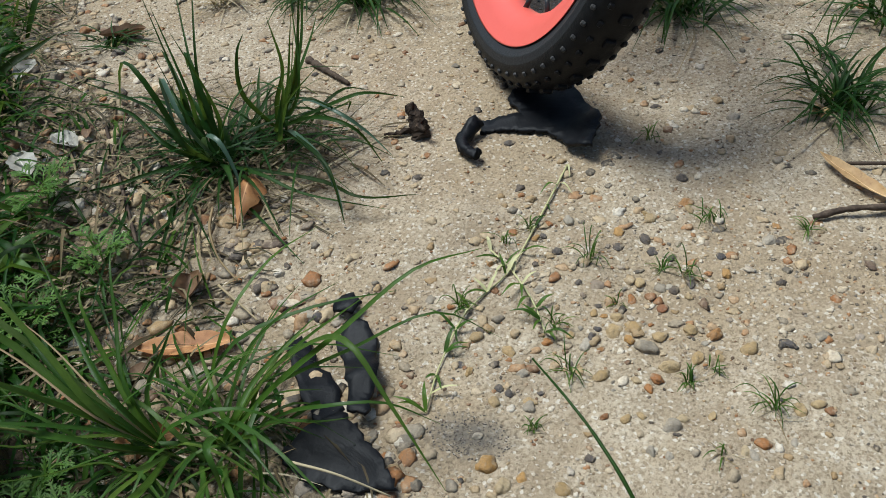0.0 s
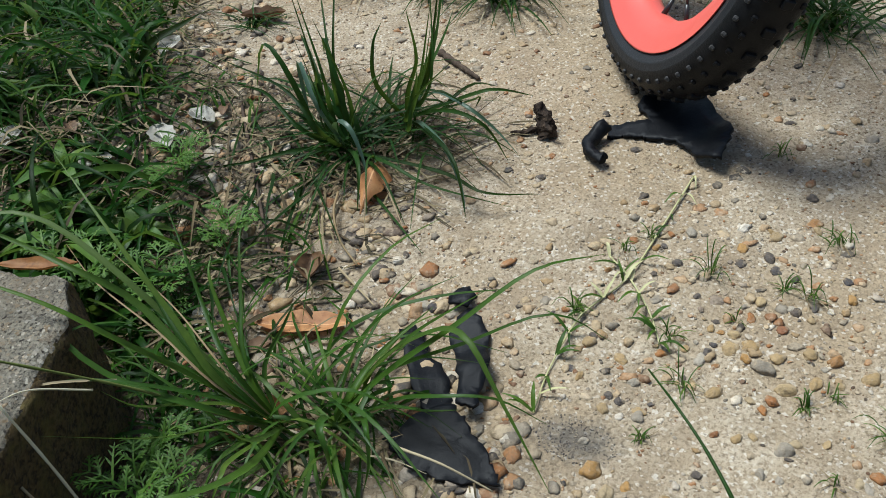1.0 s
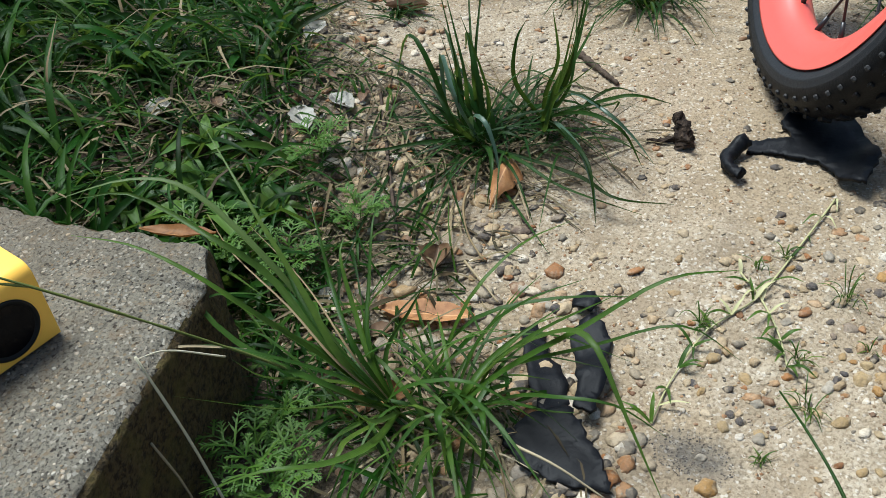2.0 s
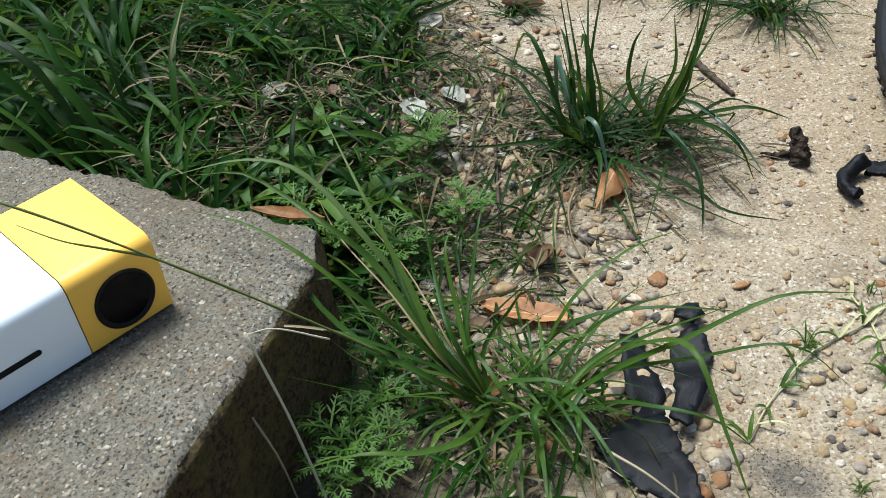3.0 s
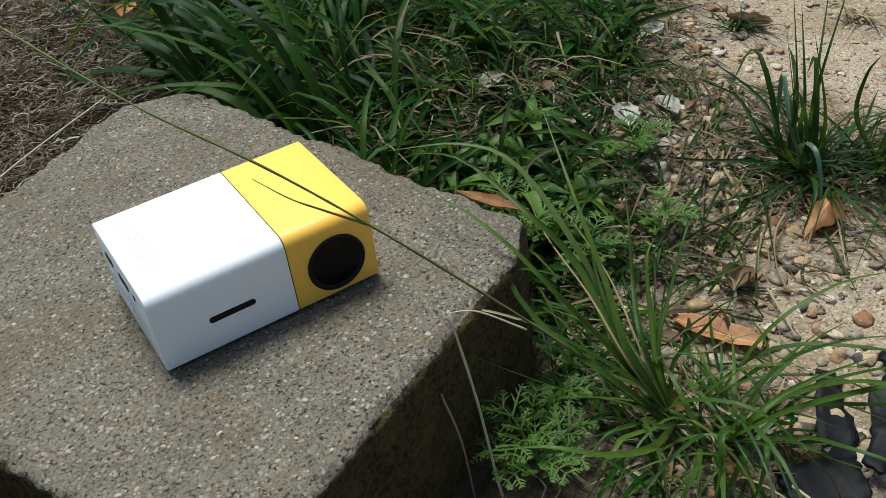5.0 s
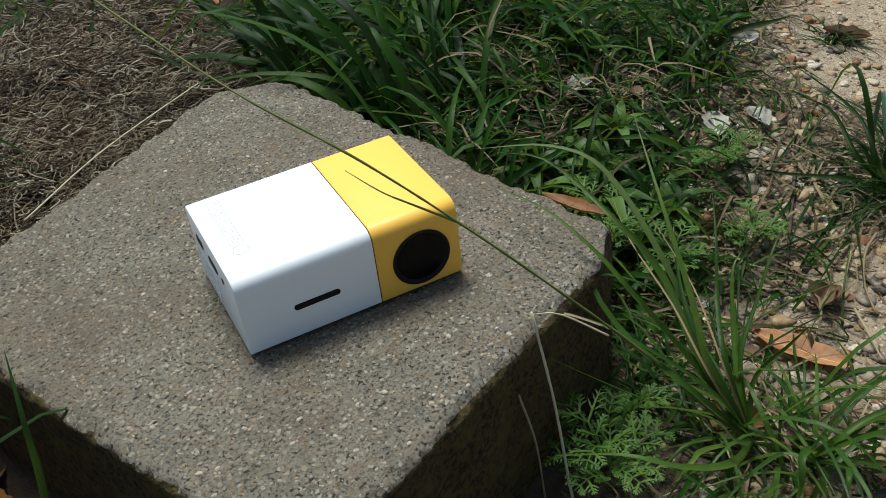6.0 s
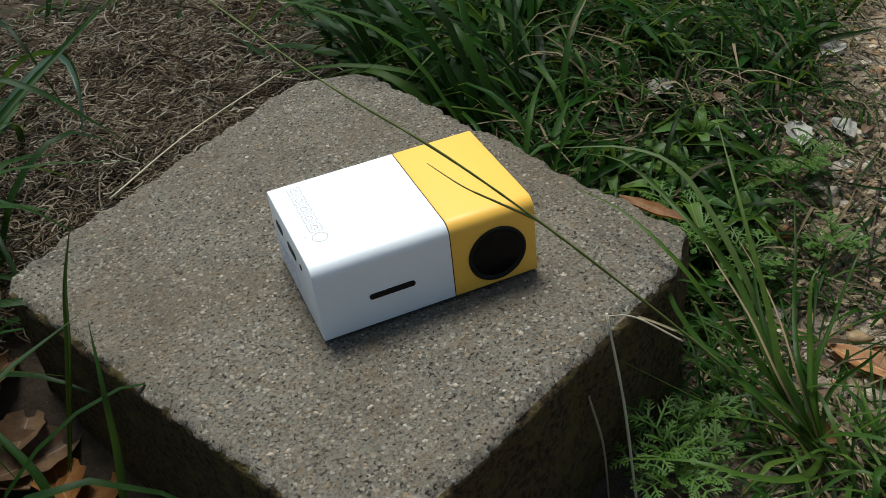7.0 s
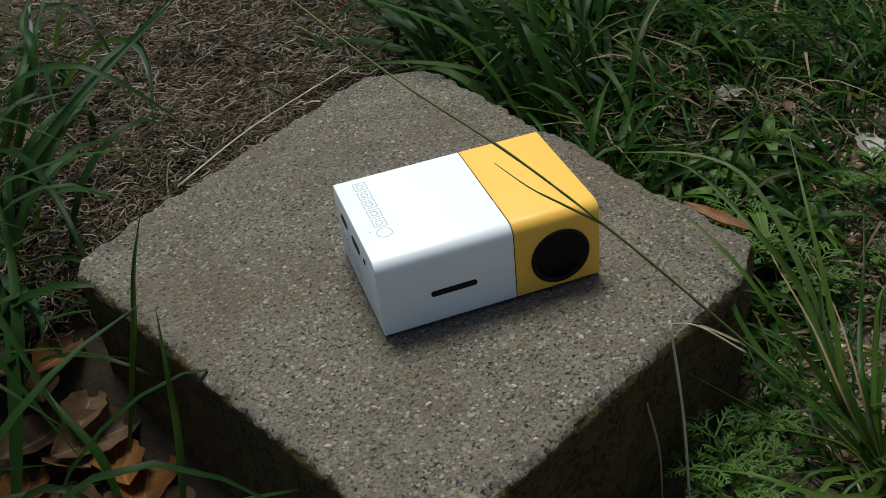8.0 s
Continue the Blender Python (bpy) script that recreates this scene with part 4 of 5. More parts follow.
blade(tuft_a, 0.0052, G, (0.245, -0.115, -0.104), (0.235, -0.098, -0.07), (0.237, -0.066, -0.05), (0.25, -0.035, -0.035), (0.265, -0.011, -0.02))
blade(tuft_a, 0.0046, G, (0.245, -0.115, -0.104), (0.236, -0.099, -0.08), (0.229, -0.079, -0.06), (0.222, -0.058, -0.05), (0.213, -0.034, -0.05))
blade(tuft_a, 0.0046, G, (0.245, -0.115, -0.104), (0.191, -0.136, -0.06), (0.175, -0.145, -0.05), (0.163, -0.145, -0.06))
blade(tuft_a, 0.0046, G, (0.245, -0.115, -0.104), (0.249, -0.096, -0.08), (0.266, -0.069, -0.06), (0.281, -0.048, -0.04), (0.294, -0.04, -0.035))
blade(tuft_a, 0.0041, G, (0.245, -0.115, -0.104), (0.227, -0.109, -0.07), (0.204, -0.097, -0.05), (0.185, -0.081, -0.04), (0.179, -0.065, -0.03))
blade(tuft_a, 0.0015, S, (0.245, -0.115, -0.104), (0.221, -0.102, -0.05), (0.226, -0.061, -0.03), (0.234, -0.009, -0.02), (0.252, 0.036, -0.02))
blade(tuft_a, 0.0014, S, (0.245, -0.115, -0.104), (0.231, -0.102, -0.05), (0.245, -0.056, -0.03), (0.258, 0.002, -0.02))
blade(tuft_a, 0.0023, S, (0.189, -0.067, -0.03), (0.164, -0.057, -0.012), (0.148, -0.049, -0.005), (0.14, -0.043, -0.002))
blade(tuft_c, 0.0046, GD, (0.49, 0.012, -0.1), (0.498, 0.026, -0.07), (0.492, 0.021, -0.035), (0.512, 0.05, 0.02))
blade(tuft_c, 0.0046, GD, (0.49, 0.012, -0.1), (0.509, 0.045, -0.07), (0.503, 0.039, -0.035), (0.548, 0.092, 0.02))
blade(tuft_c, 0.0046, GD, (0.49, 0.012, -0.1), (0.506, 0.024, -0.07), (0.5, 0.019, -0.035), (0.571, 0.074, 0.02))
blade(tuft_c, 0.0046, GD, (0.49, 0.012, -0.1), (0.521, 0.031, -0.07), (0.514, 0.027, -0.035), (0.592, 0.069, 0.02))
blade(tuft_c, 0.0046, GD, (0.49, 0.012, -0.1), (0.496, 0.004, -0.07), (0.489, -0.0, -0.035), (0.48, 0.009, 0.02))
blade(tuft_c, 0.0046, GD, (0.49, 0.012, -0.1), (0.477, 0.018, -0.07), (0.471, 0.012, -0.035), (0.475, 0.03, 0.02))
blade(tuft_c, 0.0046, GD, (0.545, -0.01, -0.1), (0.544, -0.027, -0.07), (0.547, -0.038, -0.04), (0.568, -0.046, 0.015))
blade(tuft_c, 0.0046, GD, (0.545, -0.01, -0.1), (0.529, -0.033, -0.07), (0.532, -0.044, -0.04), (0.529, -0.061, 0.015))
blade(tuft_c, 0.0046, GD, (0.545, -0.01, -0.1), (0.552, -0.028, -0.07), (0.555, -0.038, -0.04), (0.602, -0.029, 0.015))
blade(tuft_c, 0.0046, GD, (0.545, -0.01, -0.1), (0.507, -0.039, -0.07), (0.51, -0.05, -0.04), (0.454, -0.095, 0.015))
blade(tuft_c, 0.0046, GD, (0.545, -0.01, -0.1), (0.538, -0.036, -0.07), (0.541, -0.046, -0.04), (0.574, -0.03, 0.015))
blade(tuft_c, 0.0046, GD, (0.545, -0.01, -0.1), (0.495, -0.049, -0.07), (0.497, -0.059, -0.04), (0.472, -0.111, 0.015))
blade(tuft_c, 0.0053, GD, (0.545, -0.01, -0.1), (0.499, -0.063, -0.07), (0.474, -0.101, -0.07), (0.45, -0.122, -0.098))
blade(tuft_c, 0.0046, GD, (0.545, -0.01, -0.1), (0.516, -0.07, -0.06), (0.51, -0.106, -0.06), (0.52, -0.118, -0.095))
blade(tuft_c, 0.0046, GD, (0.545, -0.01, -0.1), (0.554, -0.067, -0.07), (0.563, -0.088, -0.065), (0.586, -0.106, -0.08))
blade(tuft_c, 0.0046, GD, (0.49, 0.012, -0.1), (0.482, -0.083, -0.09), (0.473, -0.124, -0.09), (0.499, -0.156, -0.1))
blade(tuft_c, 0.0046, GD, (0.49, 0.012, -0.1), (0.471, -0.042, -0.085), (0.465, -0.083, -0.09), (0.477, -0.143, -0.1))
blade(tuft_c, 0.0046, GD, (0.49, 0.012, -0.1), (0.458, 0.006, -0.06), (0.471, 0.044, -0.04), (0.502, 0.143, -0.05))
blade(tuft_c, 0.0046, GD, (0.49, 0.012, -0.1), (0.466, 0.031, -0.07), (0.485, 0.078, -0.06), (0.509, 0.138, -0.08))
blade(tuft_c, 0.0046, GD, (0.49, 0.012, -0.1), (0.498, -0.002, -0.06), (0.531, -0.005, -0.05), (0.53, -0.035, -0.05), (0.53, -0.065, -0.07))
blade(tuft_c, 0.0053, GD, (0.49, 0.012, -0.1), (0.465, -0.018, -0.08), (0.448, -0.034, -0.08), (0.429, -0.042, -0.1))
blade(tuft_c, 0.0046, GD, (0.49, 0.012, -0.1), (0.464, 0.036, -0.09), (0.433, 0.066, -0.09), (0.409, 0.101, -0.09))
blade(tuft_c, 0.0046, GD, (0.545, -0.01, -0.1), (0.529, 0.002, -0.06), (0.536, 0.004, -0.03), (0.553, 0.006, -0.02))
blade(tuft_c, 0.0046, GD, (0.545, -0.01, -0.1), (0.56, -0.062, -0.08), (0.563, -0.071, -0.075), (0.568, -0.063, -0.09))
blade(tuft_c, 0.0057, GD, (0.54, -0.014, -0.1), (0.522, -0.036, -0.07), (0.524, -0.046, -0.04), (0.535, -0.055, 0.015))
blade(tuft_c, 0.0057, GD, (0.54, -0.014, -0.1), (0.559, -0.022, -0.07), (0.562, -0.032, -0.04), (0.592, -0.029, 0.015))
blade(tuft_c, 0.0057, GD, (0.54, -0.014, -0.1), (0.542, -0.019, -0.07), (0.545, -0.029, -0.04), (0.524, -0.041, 0.015))
blade(tuft_d, 0.0126, GD, (-0.242, 0.309, -0.09), (-0.176, 0.333, -0.02), (-0.122, 0.416, 0.0), (-0.032, 0.524, 0.02))
blade(tuft_d, 0.0115, GD, (-0.234, 0.354, -0.09), (-0.168, 0.387, 0.03), (-0.169, 0.432, 0.05), (-0.148, 0.47, 0.07))
blade(tuft_d, 0.0103, GD, (-0.201, 0.476, -0.08), (-0.133, 0.458, 0.0), (-0.092, 0.466, 0.0), (-0.084, 0.417, -0.01), (-0.097, 0.357, -0.03))
blade(tuft_d, 0.0115, GD, (-0.145, 0.177, -0.09), (-0.16, 0.249, -0.05), (-0.169, 0.277, -0.03), (-0.185, 0.328, -0.02), (-0.206, 0.377, -0.02))
blade(tuft_d, 0.008, GD, (-0.156, 0.074, -0.095), (-0.129, 0.059, 0.0), (-0.118, 0.064, 0.04), (-0.106, 0.082, 0.065))
blade(tuft_d, 0.0057, GD, (-0.131, -0.022, -0.08), (-0.118, -0.012, -0.02), (-0.113, -0.006, 0.02), (-0.11, 0.02, 0.045))
blade(tuft_d, 0.0092, GD, (-0.117, 0.152, -0.06), (-0.141, 0.162, -0.03), (-0.162, 0.184, -0.02), (-0.205, 0.213, -0.03))
blade(tuft_d, 0.0092, GD, (-0.239, 0.265, -0.06), (-0.198, 0.169, -0.02), (-0.185, 0.133, -0.02), (-0.187, 0.118, -0.03))
blade(tuft_d, 0.0126, GD, (-0.222, 0.119, -0.09), (-0.2, 0.129, -0.03), (-0.195, 0.178, 0.0), (-0.199, 0.239, 0.03))
blade(tuft_d, 0.008, GD, (-0.165, 0.035, -0.09), (-0.171, 0.056, -0.07), (-0.192, 0.095, -0.05), (-0.205, 0.144, -0.04))
blade(tuft_d, 0.0103, GD, (-0.228, 0.365, -0.06), (-0.184, 0.365, 0.02), (-0.163, 0.43, 0.04), (-0.142, 0.495, 0.06))
blade(tuft_d, 0.0069, GD, (-0.019, 0.441, -0.06), (-0.002, 0.501, -0.04), (0.02, 0.55, -0.03), (0.045, 0.64, -0.02))
blade(tuft_d, 0.0069, GD, (-0.151, 0.36, -0.07), (-0.139, 0.391, -0.02), (-0.157, 0.351, 0.0), (-0.173, 0.423, 0.01))
blade(tuft_e, 0.009, GD, (0.095, 0.384, -0.04), (0.081, 0.391, -0.03), (0.063, 0.441, -0.025), (0.047, 0.508, -0.02))
blade(tuft_e, 0.009, GD, (0.147, 0.362, -0.05), (0.132, 0.426, -0.03), (0.116, 0.469, -0.01), (0.104, 0.497, 0.01))
blade(tuft_e, 0.01, GD, (0.174, 0.323, -0.05), (0.167, 0.381, -0.02), (0.155, 0.418, 0.0), (0.144, 0.443, 0.02))
blade(tuft_e, 0.01, GD, (0.196, 0.278, -0.05), (0.185, 0.333, -0.02), (0.166, 0.358, 0.01), (0.162, 0.402, 0.02))
blade(tuft_e, 0.007, GD, (0.131, 0.395, -0.05), (0.124, 0.393, -0.02), (0.145, 0.423, -0.01), (0.165, 0.456, 0.0))
blade(tuft_e, 0.003, S, (0.285, 0.261, -0.05), (0.293, 0.269, -0.01), (0.314, 0.281, 0.01), (0.332, 0.295, 0.02))
blade(tuft_c, 0.0085, GD, (0.547, -0.006, -0.104), (0.564, -0.012, -0.08), (0.584, -0.022, -0.045), (0.61, -0.018, 0.0))
blade(tuft_c, 0.006, GD, (0.547, -0.007, -0.104), (0.573, -0.015, -0.075), (0.6, -0.02, -0.05), (0.617, -0.02, -0.035))
blade(tuft_c, 0.006, SHEEN_BLADE, (0.494, 0.012, -0.104), (0.47, 0.013, -0.05), (0.494, 0.044, -0.03), (0.489, 0.041, -0.06), (0.483, 0.034, -0.085))
blade(tuft_c, 0.006, SHEEN_BLADE, (0.488, 0.015, -0.104), (0.482, 0.01, -0.07), (0.476, -0.008, -0.065), (0.47, -0.021, -0.085), (0.462, -0.028, -0.1))
blade(tuft_c, 0.008, SHEEN_BLADE, (0.548, -0.011, -0.104), (0.513, -0.047, -0.075), (0.484, -0.088, -0.07), (0.468, -0.108, -0.085), (0.454, -0.119, -0.1))
blade(tuft_c, 0.005, SHEEN_BLADE, (0.55, -0.009, -0.104), (0.561, -0.029, -0.08), (0.546, -0.069, -0.075), (0.547, -0.092, -0.09), (0.54, -0.115, -0.103))
blade(tuft_d, 0.013, GD, (-0.271, 0.222, -0.1), (-0.229, 0.259, -0.06), (-0.209, 0.273, -0.02), (-0.148, 0.315, 0.02), (-0.093, 0.364, 0.04), (-0.038, 0.429, 0.05))
blade(tuft_d, 0.01, SHEEN_BLADE, (-0.261, 0.271, -0.1), (-0.193, 0.385, -0.05), (-0.137, 0.402, 0.0), (-0.094, 0.415, 0.02), (-0.085, 0.365, 0.01), (-0.097, 0.332, -0.03))
blade(tuft_d, 0.011, SHEEN_BLADE, (-0.262, 0.301, -0.1), (-0.206, 0.397, -0.02), (-0.17, 0.41, 0.03), (-0.161, 0.464, 0.06))
blade(tuft_d, 0.011, GD, (-0.275, 0.323, -0.1), (-0.226, 0.349, -0.02), (-0.203, 0.321, 0.0), (-0.176, 0.263, 0.01), (-0.156, 0.189, -0.01), (-0.154, 0.153, -0.05))
blade(tuft_d, 0.01, SHEEN_BLADE, (-0.277, 0.188, -0.1), (-0.227, 0.196, -0.03), (-0.209, 0.183, -0.02), (-0.193, 0.151, -0.02), (-0.189, 0.146, -0.035), (-0.192, 0.141, -0.05))
blade(tuft_d, 0.014, GD, (-0.225, 0.061, -0.1), (-0.209, 0.109, -0.05), (-0.205, 0.153, -0.02), (-0.209, 0.185, -0.005))
stray_blades(tuft_a, (0.245, -0.112), 30, 0.13, 0.0030, GRASS, 1, 0.6, 0.022)
stray_blades(tuft_a, (0.248, -0.118), 20, 0.06, 0.0017, STRAW, 2, 0.3, 0.018)
stray_blades(tuft_b, (0.258, -0.142), 24, 0.11, 0.0030, GRASS, 3, 0.55, 0.012)
stray_blades(tuft_b, (0.258, -0.142), 16, 0.06, 0.0017, STRAW, 4, 0.25, 0.014)
stray_blades(tuft_c, (0.49, 0.012), 22, 0.09, 0.0032, GRASS_DARK, 5, 0.35, 0.012)
stray_blades(tuft_c, (0.545, -0.01), 26, 0.09, 0.0032, GRASS_DARK, 6, 0.4, 0.012)
stray_blades(tuft_c, (0.51, 0.0), 150, 0.085, 0.0019, LITTER, 7, 0.14, 0.04)
stray_blades(tuft_c, (0.505, 0.0), 46, 0.13, 0.0024, GRASS_DARK, 19, 0.5, 0.022)
stray_blades(tuft_c, (0.52, -0.01), 40, 0.09, 0.0016, STRAW, 20, 0.16, 0.03)
stray_blades(tuft_c, (0.49, 0.01), 8, 0.12, 0.0046, GRASS_DARK, 47, 1.25, 0.006, 75, 1.6)
stray_blades(tuft_c, (0.47, 0.03), 30, 0.13, 0.0026, GRASS_DARK, 14, 0.12, 0.03, 150, 3.6)
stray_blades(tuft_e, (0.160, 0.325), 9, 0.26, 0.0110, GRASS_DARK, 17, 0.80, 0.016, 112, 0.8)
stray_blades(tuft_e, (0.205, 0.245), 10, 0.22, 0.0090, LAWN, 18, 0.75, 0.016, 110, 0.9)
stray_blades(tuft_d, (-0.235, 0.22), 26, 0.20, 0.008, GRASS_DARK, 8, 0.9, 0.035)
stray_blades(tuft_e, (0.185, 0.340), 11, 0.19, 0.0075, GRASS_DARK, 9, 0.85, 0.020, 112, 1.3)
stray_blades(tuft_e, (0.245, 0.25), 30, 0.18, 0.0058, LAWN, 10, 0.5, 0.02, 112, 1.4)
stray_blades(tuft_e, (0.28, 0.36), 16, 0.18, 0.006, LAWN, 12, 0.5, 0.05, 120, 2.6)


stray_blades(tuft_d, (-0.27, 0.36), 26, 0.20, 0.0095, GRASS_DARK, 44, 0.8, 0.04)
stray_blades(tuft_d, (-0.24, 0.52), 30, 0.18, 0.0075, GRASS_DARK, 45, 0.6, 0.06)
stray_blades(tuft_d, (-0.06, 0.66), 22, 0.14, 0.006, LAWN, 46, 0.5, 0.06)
# clump added mostly out of view to keep sky light off the paver's side
tuft_f = thing("grass_tuft", "tall dark grass clump added beyond view to shade the paver's foot", "grass tuft", "long grass tufts")
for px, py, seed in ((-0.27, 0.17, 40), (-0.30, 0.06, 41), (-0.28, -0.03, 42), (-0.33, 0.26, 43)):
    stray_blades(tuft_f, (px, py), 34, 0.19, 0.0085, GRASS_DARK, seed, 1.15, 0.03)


def small_tuft(x, y, reach, count, width, label, seed, upright=0.6, material=None, dry=6):
    t = thing("grass_tuft", label, "grass tuft", "grass tufts on the sand")
    if reach > 0.035:
        count, width = int(count * 1.6), width * 0.68
    stray_blades(t, (x, y), count, reach, width, material or GRASS_DARK, seed, upright, reach * 0.12)
    if dry:
        stray_blades(t, (x, y), dry, reach, width * 0.5, STRAW, seed + 90, 0.15, reach * 0.15)


small_tuft(0.698, -0.417, 0.075, 56, 0.0034, "dense dark green grass tuft in bare sand", 31, 0.55, None, 12)
small_tuft(0.835, -0.435, 0.09, 30, 0.004, "dark green grass tuft in bare sand", 32)
small_tuft(0.765, -0.395, 0.04, 10, 0.003, "small green grass sprig in sand", 33, 0.7)
small_tuft(0.775, 0.025, 0.10, 50, 0.004, "dense dark green grass tuft in bare sand", 34, 0.5, None, 16)
small_tuft(0.765, 0.095, 0.06, 24, 0.003, "small grass tuft with dry blades", 35, 0.5, None, 12)
small_tuft(0.735, 0.165, 0.05, 20, 0.0028, "sparse dry grass tuft", 36, 0.5, STRAW, 14)
small_tuft(0.630, 0.220, 0.055, 26, 0.003, "sparse half-dry grass tuft", 37, 0.4, None, 18)
small_tuft(0.815, -0.265, 0.11, 60, 0.004, "bushy dark grass tuft behind the wheel", 38, 0.5, None, 16)
small_tuft(0.86, -0.20, 0.10, 40, 0.004, "bushy dark grass tuft behind the wheel", 39, 0.5, None, 16)
for i, (px, py) in enumerate(((0.476, -0.292), (0.416, -0.286), (0.443, -0.319), (0.54, -0.356), (0.483, -0.338), (0.481, -0.353), (0.408, -0.387), (0.395, -0.376), (0.381, -0.308), (0.494, -0.242), (0.477, -0.231), (0.41, -0.225), (0.334, -0.302), (0.624, -0.289), (0.345, -0.405), (0.388, -0.425), (0.545, -0.418))):
    small_tuft(px, py, (0.020, 0.014, 0.010, 0.019, 0.013)[i % 5], (14, 12, 6, 16)[i % 4], 0.0008, "tiny green grass sprig in sand", 50 + i, 1.15, GRASS, 7)


# the meadow behind the block
MEADOW = ((0.20, 0.06), (0.255, 0.0), (0.30, 0.05), (0.36, 0.09), (0.43, 0.15), (0.51, 0.25), (0.60, 0.34), (0.70, 0.46), (0.95, 0.85), (0.55, 1.35), (0.16, 1.15), (0.18, 0.75), (0.19, 0.55), (0.17, 0.42), (0.14, 0.31))


def inside(poly, x, y):
    hit = False
    for (x0, y0), (x1, y1) in zip(poly, poly[1:] + poly[:1]):
        if (y0 > y) != (y1 > y) and x < (x1 - x0) * (y - y0) / (y1 - y0) + x0:
            hit = not hit
    return hit


def scatter(rnd, count, x0, x1, y0, y1, keep):
    got = 0
    while got < count:
        x, y = rnd.uniform(x0, x1), rnd.uniform(y0, y1)
        if keep(x, y):
            got += 1
            yield x, y


def meadow():
    """Tangled clumps: long and leaning away behind the paver, shorter and gappier towards the sand."""
    rnd, s = random.Random(77), Shape()
    clumps = [(x, y) for x, y in scatter(rnd, 330, 0.1, 1.0, -0.03, 1.3, lambda x, y: inside(MEADOW, x, y) and not in_block(x, y, 0.012) and noise.noise((x * 13, y * 13, 1.5)) > -0.28)]
    for cx, cy in clumps:
        deep = smooth_step(-0.12, -0.26, on_sand(cx, cy))
        lean = rnd.gauss(2.05, 0.5) if rnd.random() < 0.25 + 0.5 * deep else rnd.uniform(0, 6.28)
        for _ in range(rnd.randint(9, 22)):
            x, y = cx + rnd.gauss(0, 0.014), cy + rnd.gauss(0, 0.014)
            if in_block(x, y, 0.006):
                continue
            a = lean + rnd.gauss(0, 0.95 - 0.35 * deep)
            long = rnd.uniform(0.03, 0.085) + rnd.random() * 0.085 * deep
            d, up = Vector((math.cos(a), math.sin(a), 0)), rnd.uniform(0.12, 0.8)
            p = Vector((x, y, ground_height(x, y) - 0.002))
            side = Vector((-d.y, d.x, 0)) * rnd.uniform(-0.25, 0.25) * long
            tip = p + d * long + side + Vector((0, 0, long * up * rnd.uniform(0.1, 0.9)))
            s.strip((p, p + d * long * 0.3 + Vector((0, 0, long * up * 0.6)), p + d * long * 0.65 + side * 0.6 + Vector((0, 0, long * up * 0.75)), tip),
                    rnd.choice((0.0022, 0.003, 0.004, 0.005, 0.0065, 0.008)), 6, 0.4, rnd.uniform(-1.1, 1.1), 0.85)
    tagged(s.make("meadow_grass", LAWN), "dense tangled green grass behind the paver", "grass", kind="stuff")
    s = Shape()
    for x, y in scatter(rnd, 480, 0.1, 0.9, -0.03, 1.0, lambda x, y: inside(MEADOW, x, y) and not in_block(x, y, 0.008)):
        a, long, up = rnd.gauss(2.3, 1.2), rnd.uniform(0.025, 0.09), rnd.uniform(0.02, 0.45)
        d, p = Vector((math.cos(a), math.sin(a), 0)), Vector((x, y, ground_height(x, y) + rnd.uniform(0.001, 0.014)))
        s.strip((p, p + d * long * 0.5 + Vector((0, 0, long * up)), p + d * long + Vector((0, 0, long * up * rnd.uniform(0.0, 1.0)))), rnd.uniform(0.0012, 0.0036), 5, 0.3, rnd.uniform(-0.6, 0.6), 0.9)
    tagged(s.make("meadow_straw", LITTER), "bleached dead blades tangled in the green grass", "grass", kind="stuff")


meadow()


def thin_grass():
    """Thin blades, green and dry, between the meadow and the sand: thick near the meadow, sparse near the sand."""
    rnd = random.Random(303)

    def place(x, y):
        d = on_sand(x, y)
        return -0.24 < d < 0.05 + 0.07 * noise.noise((x * 11, y * 11, 8)) and not in_block(x, y, 0.008) and rnd.random() < 0.22 + 0.78 * smooth_step(0.02, -0.12, d)

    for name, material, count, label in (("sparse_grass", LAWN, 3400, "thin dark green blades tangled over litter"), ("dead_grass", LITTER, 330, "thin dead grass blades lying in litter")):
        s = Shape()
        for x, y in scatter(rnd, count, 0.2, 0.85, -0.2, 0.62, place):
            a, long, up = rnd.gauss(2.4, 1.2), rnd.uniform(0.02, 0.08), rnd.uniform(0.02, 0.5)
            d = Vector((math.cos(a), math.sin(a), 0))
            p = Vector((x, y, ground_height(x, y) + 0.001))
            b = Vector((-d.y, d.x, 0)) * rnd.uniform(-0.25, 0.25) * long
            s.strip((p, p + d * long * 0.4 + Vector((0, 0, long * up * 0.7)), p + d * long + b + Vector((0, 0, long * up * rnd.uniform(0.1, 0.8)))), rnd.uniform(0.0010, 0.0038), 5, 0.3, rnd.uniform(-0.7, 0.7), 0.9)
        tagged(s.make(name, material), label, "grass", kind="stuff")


thin_grass()


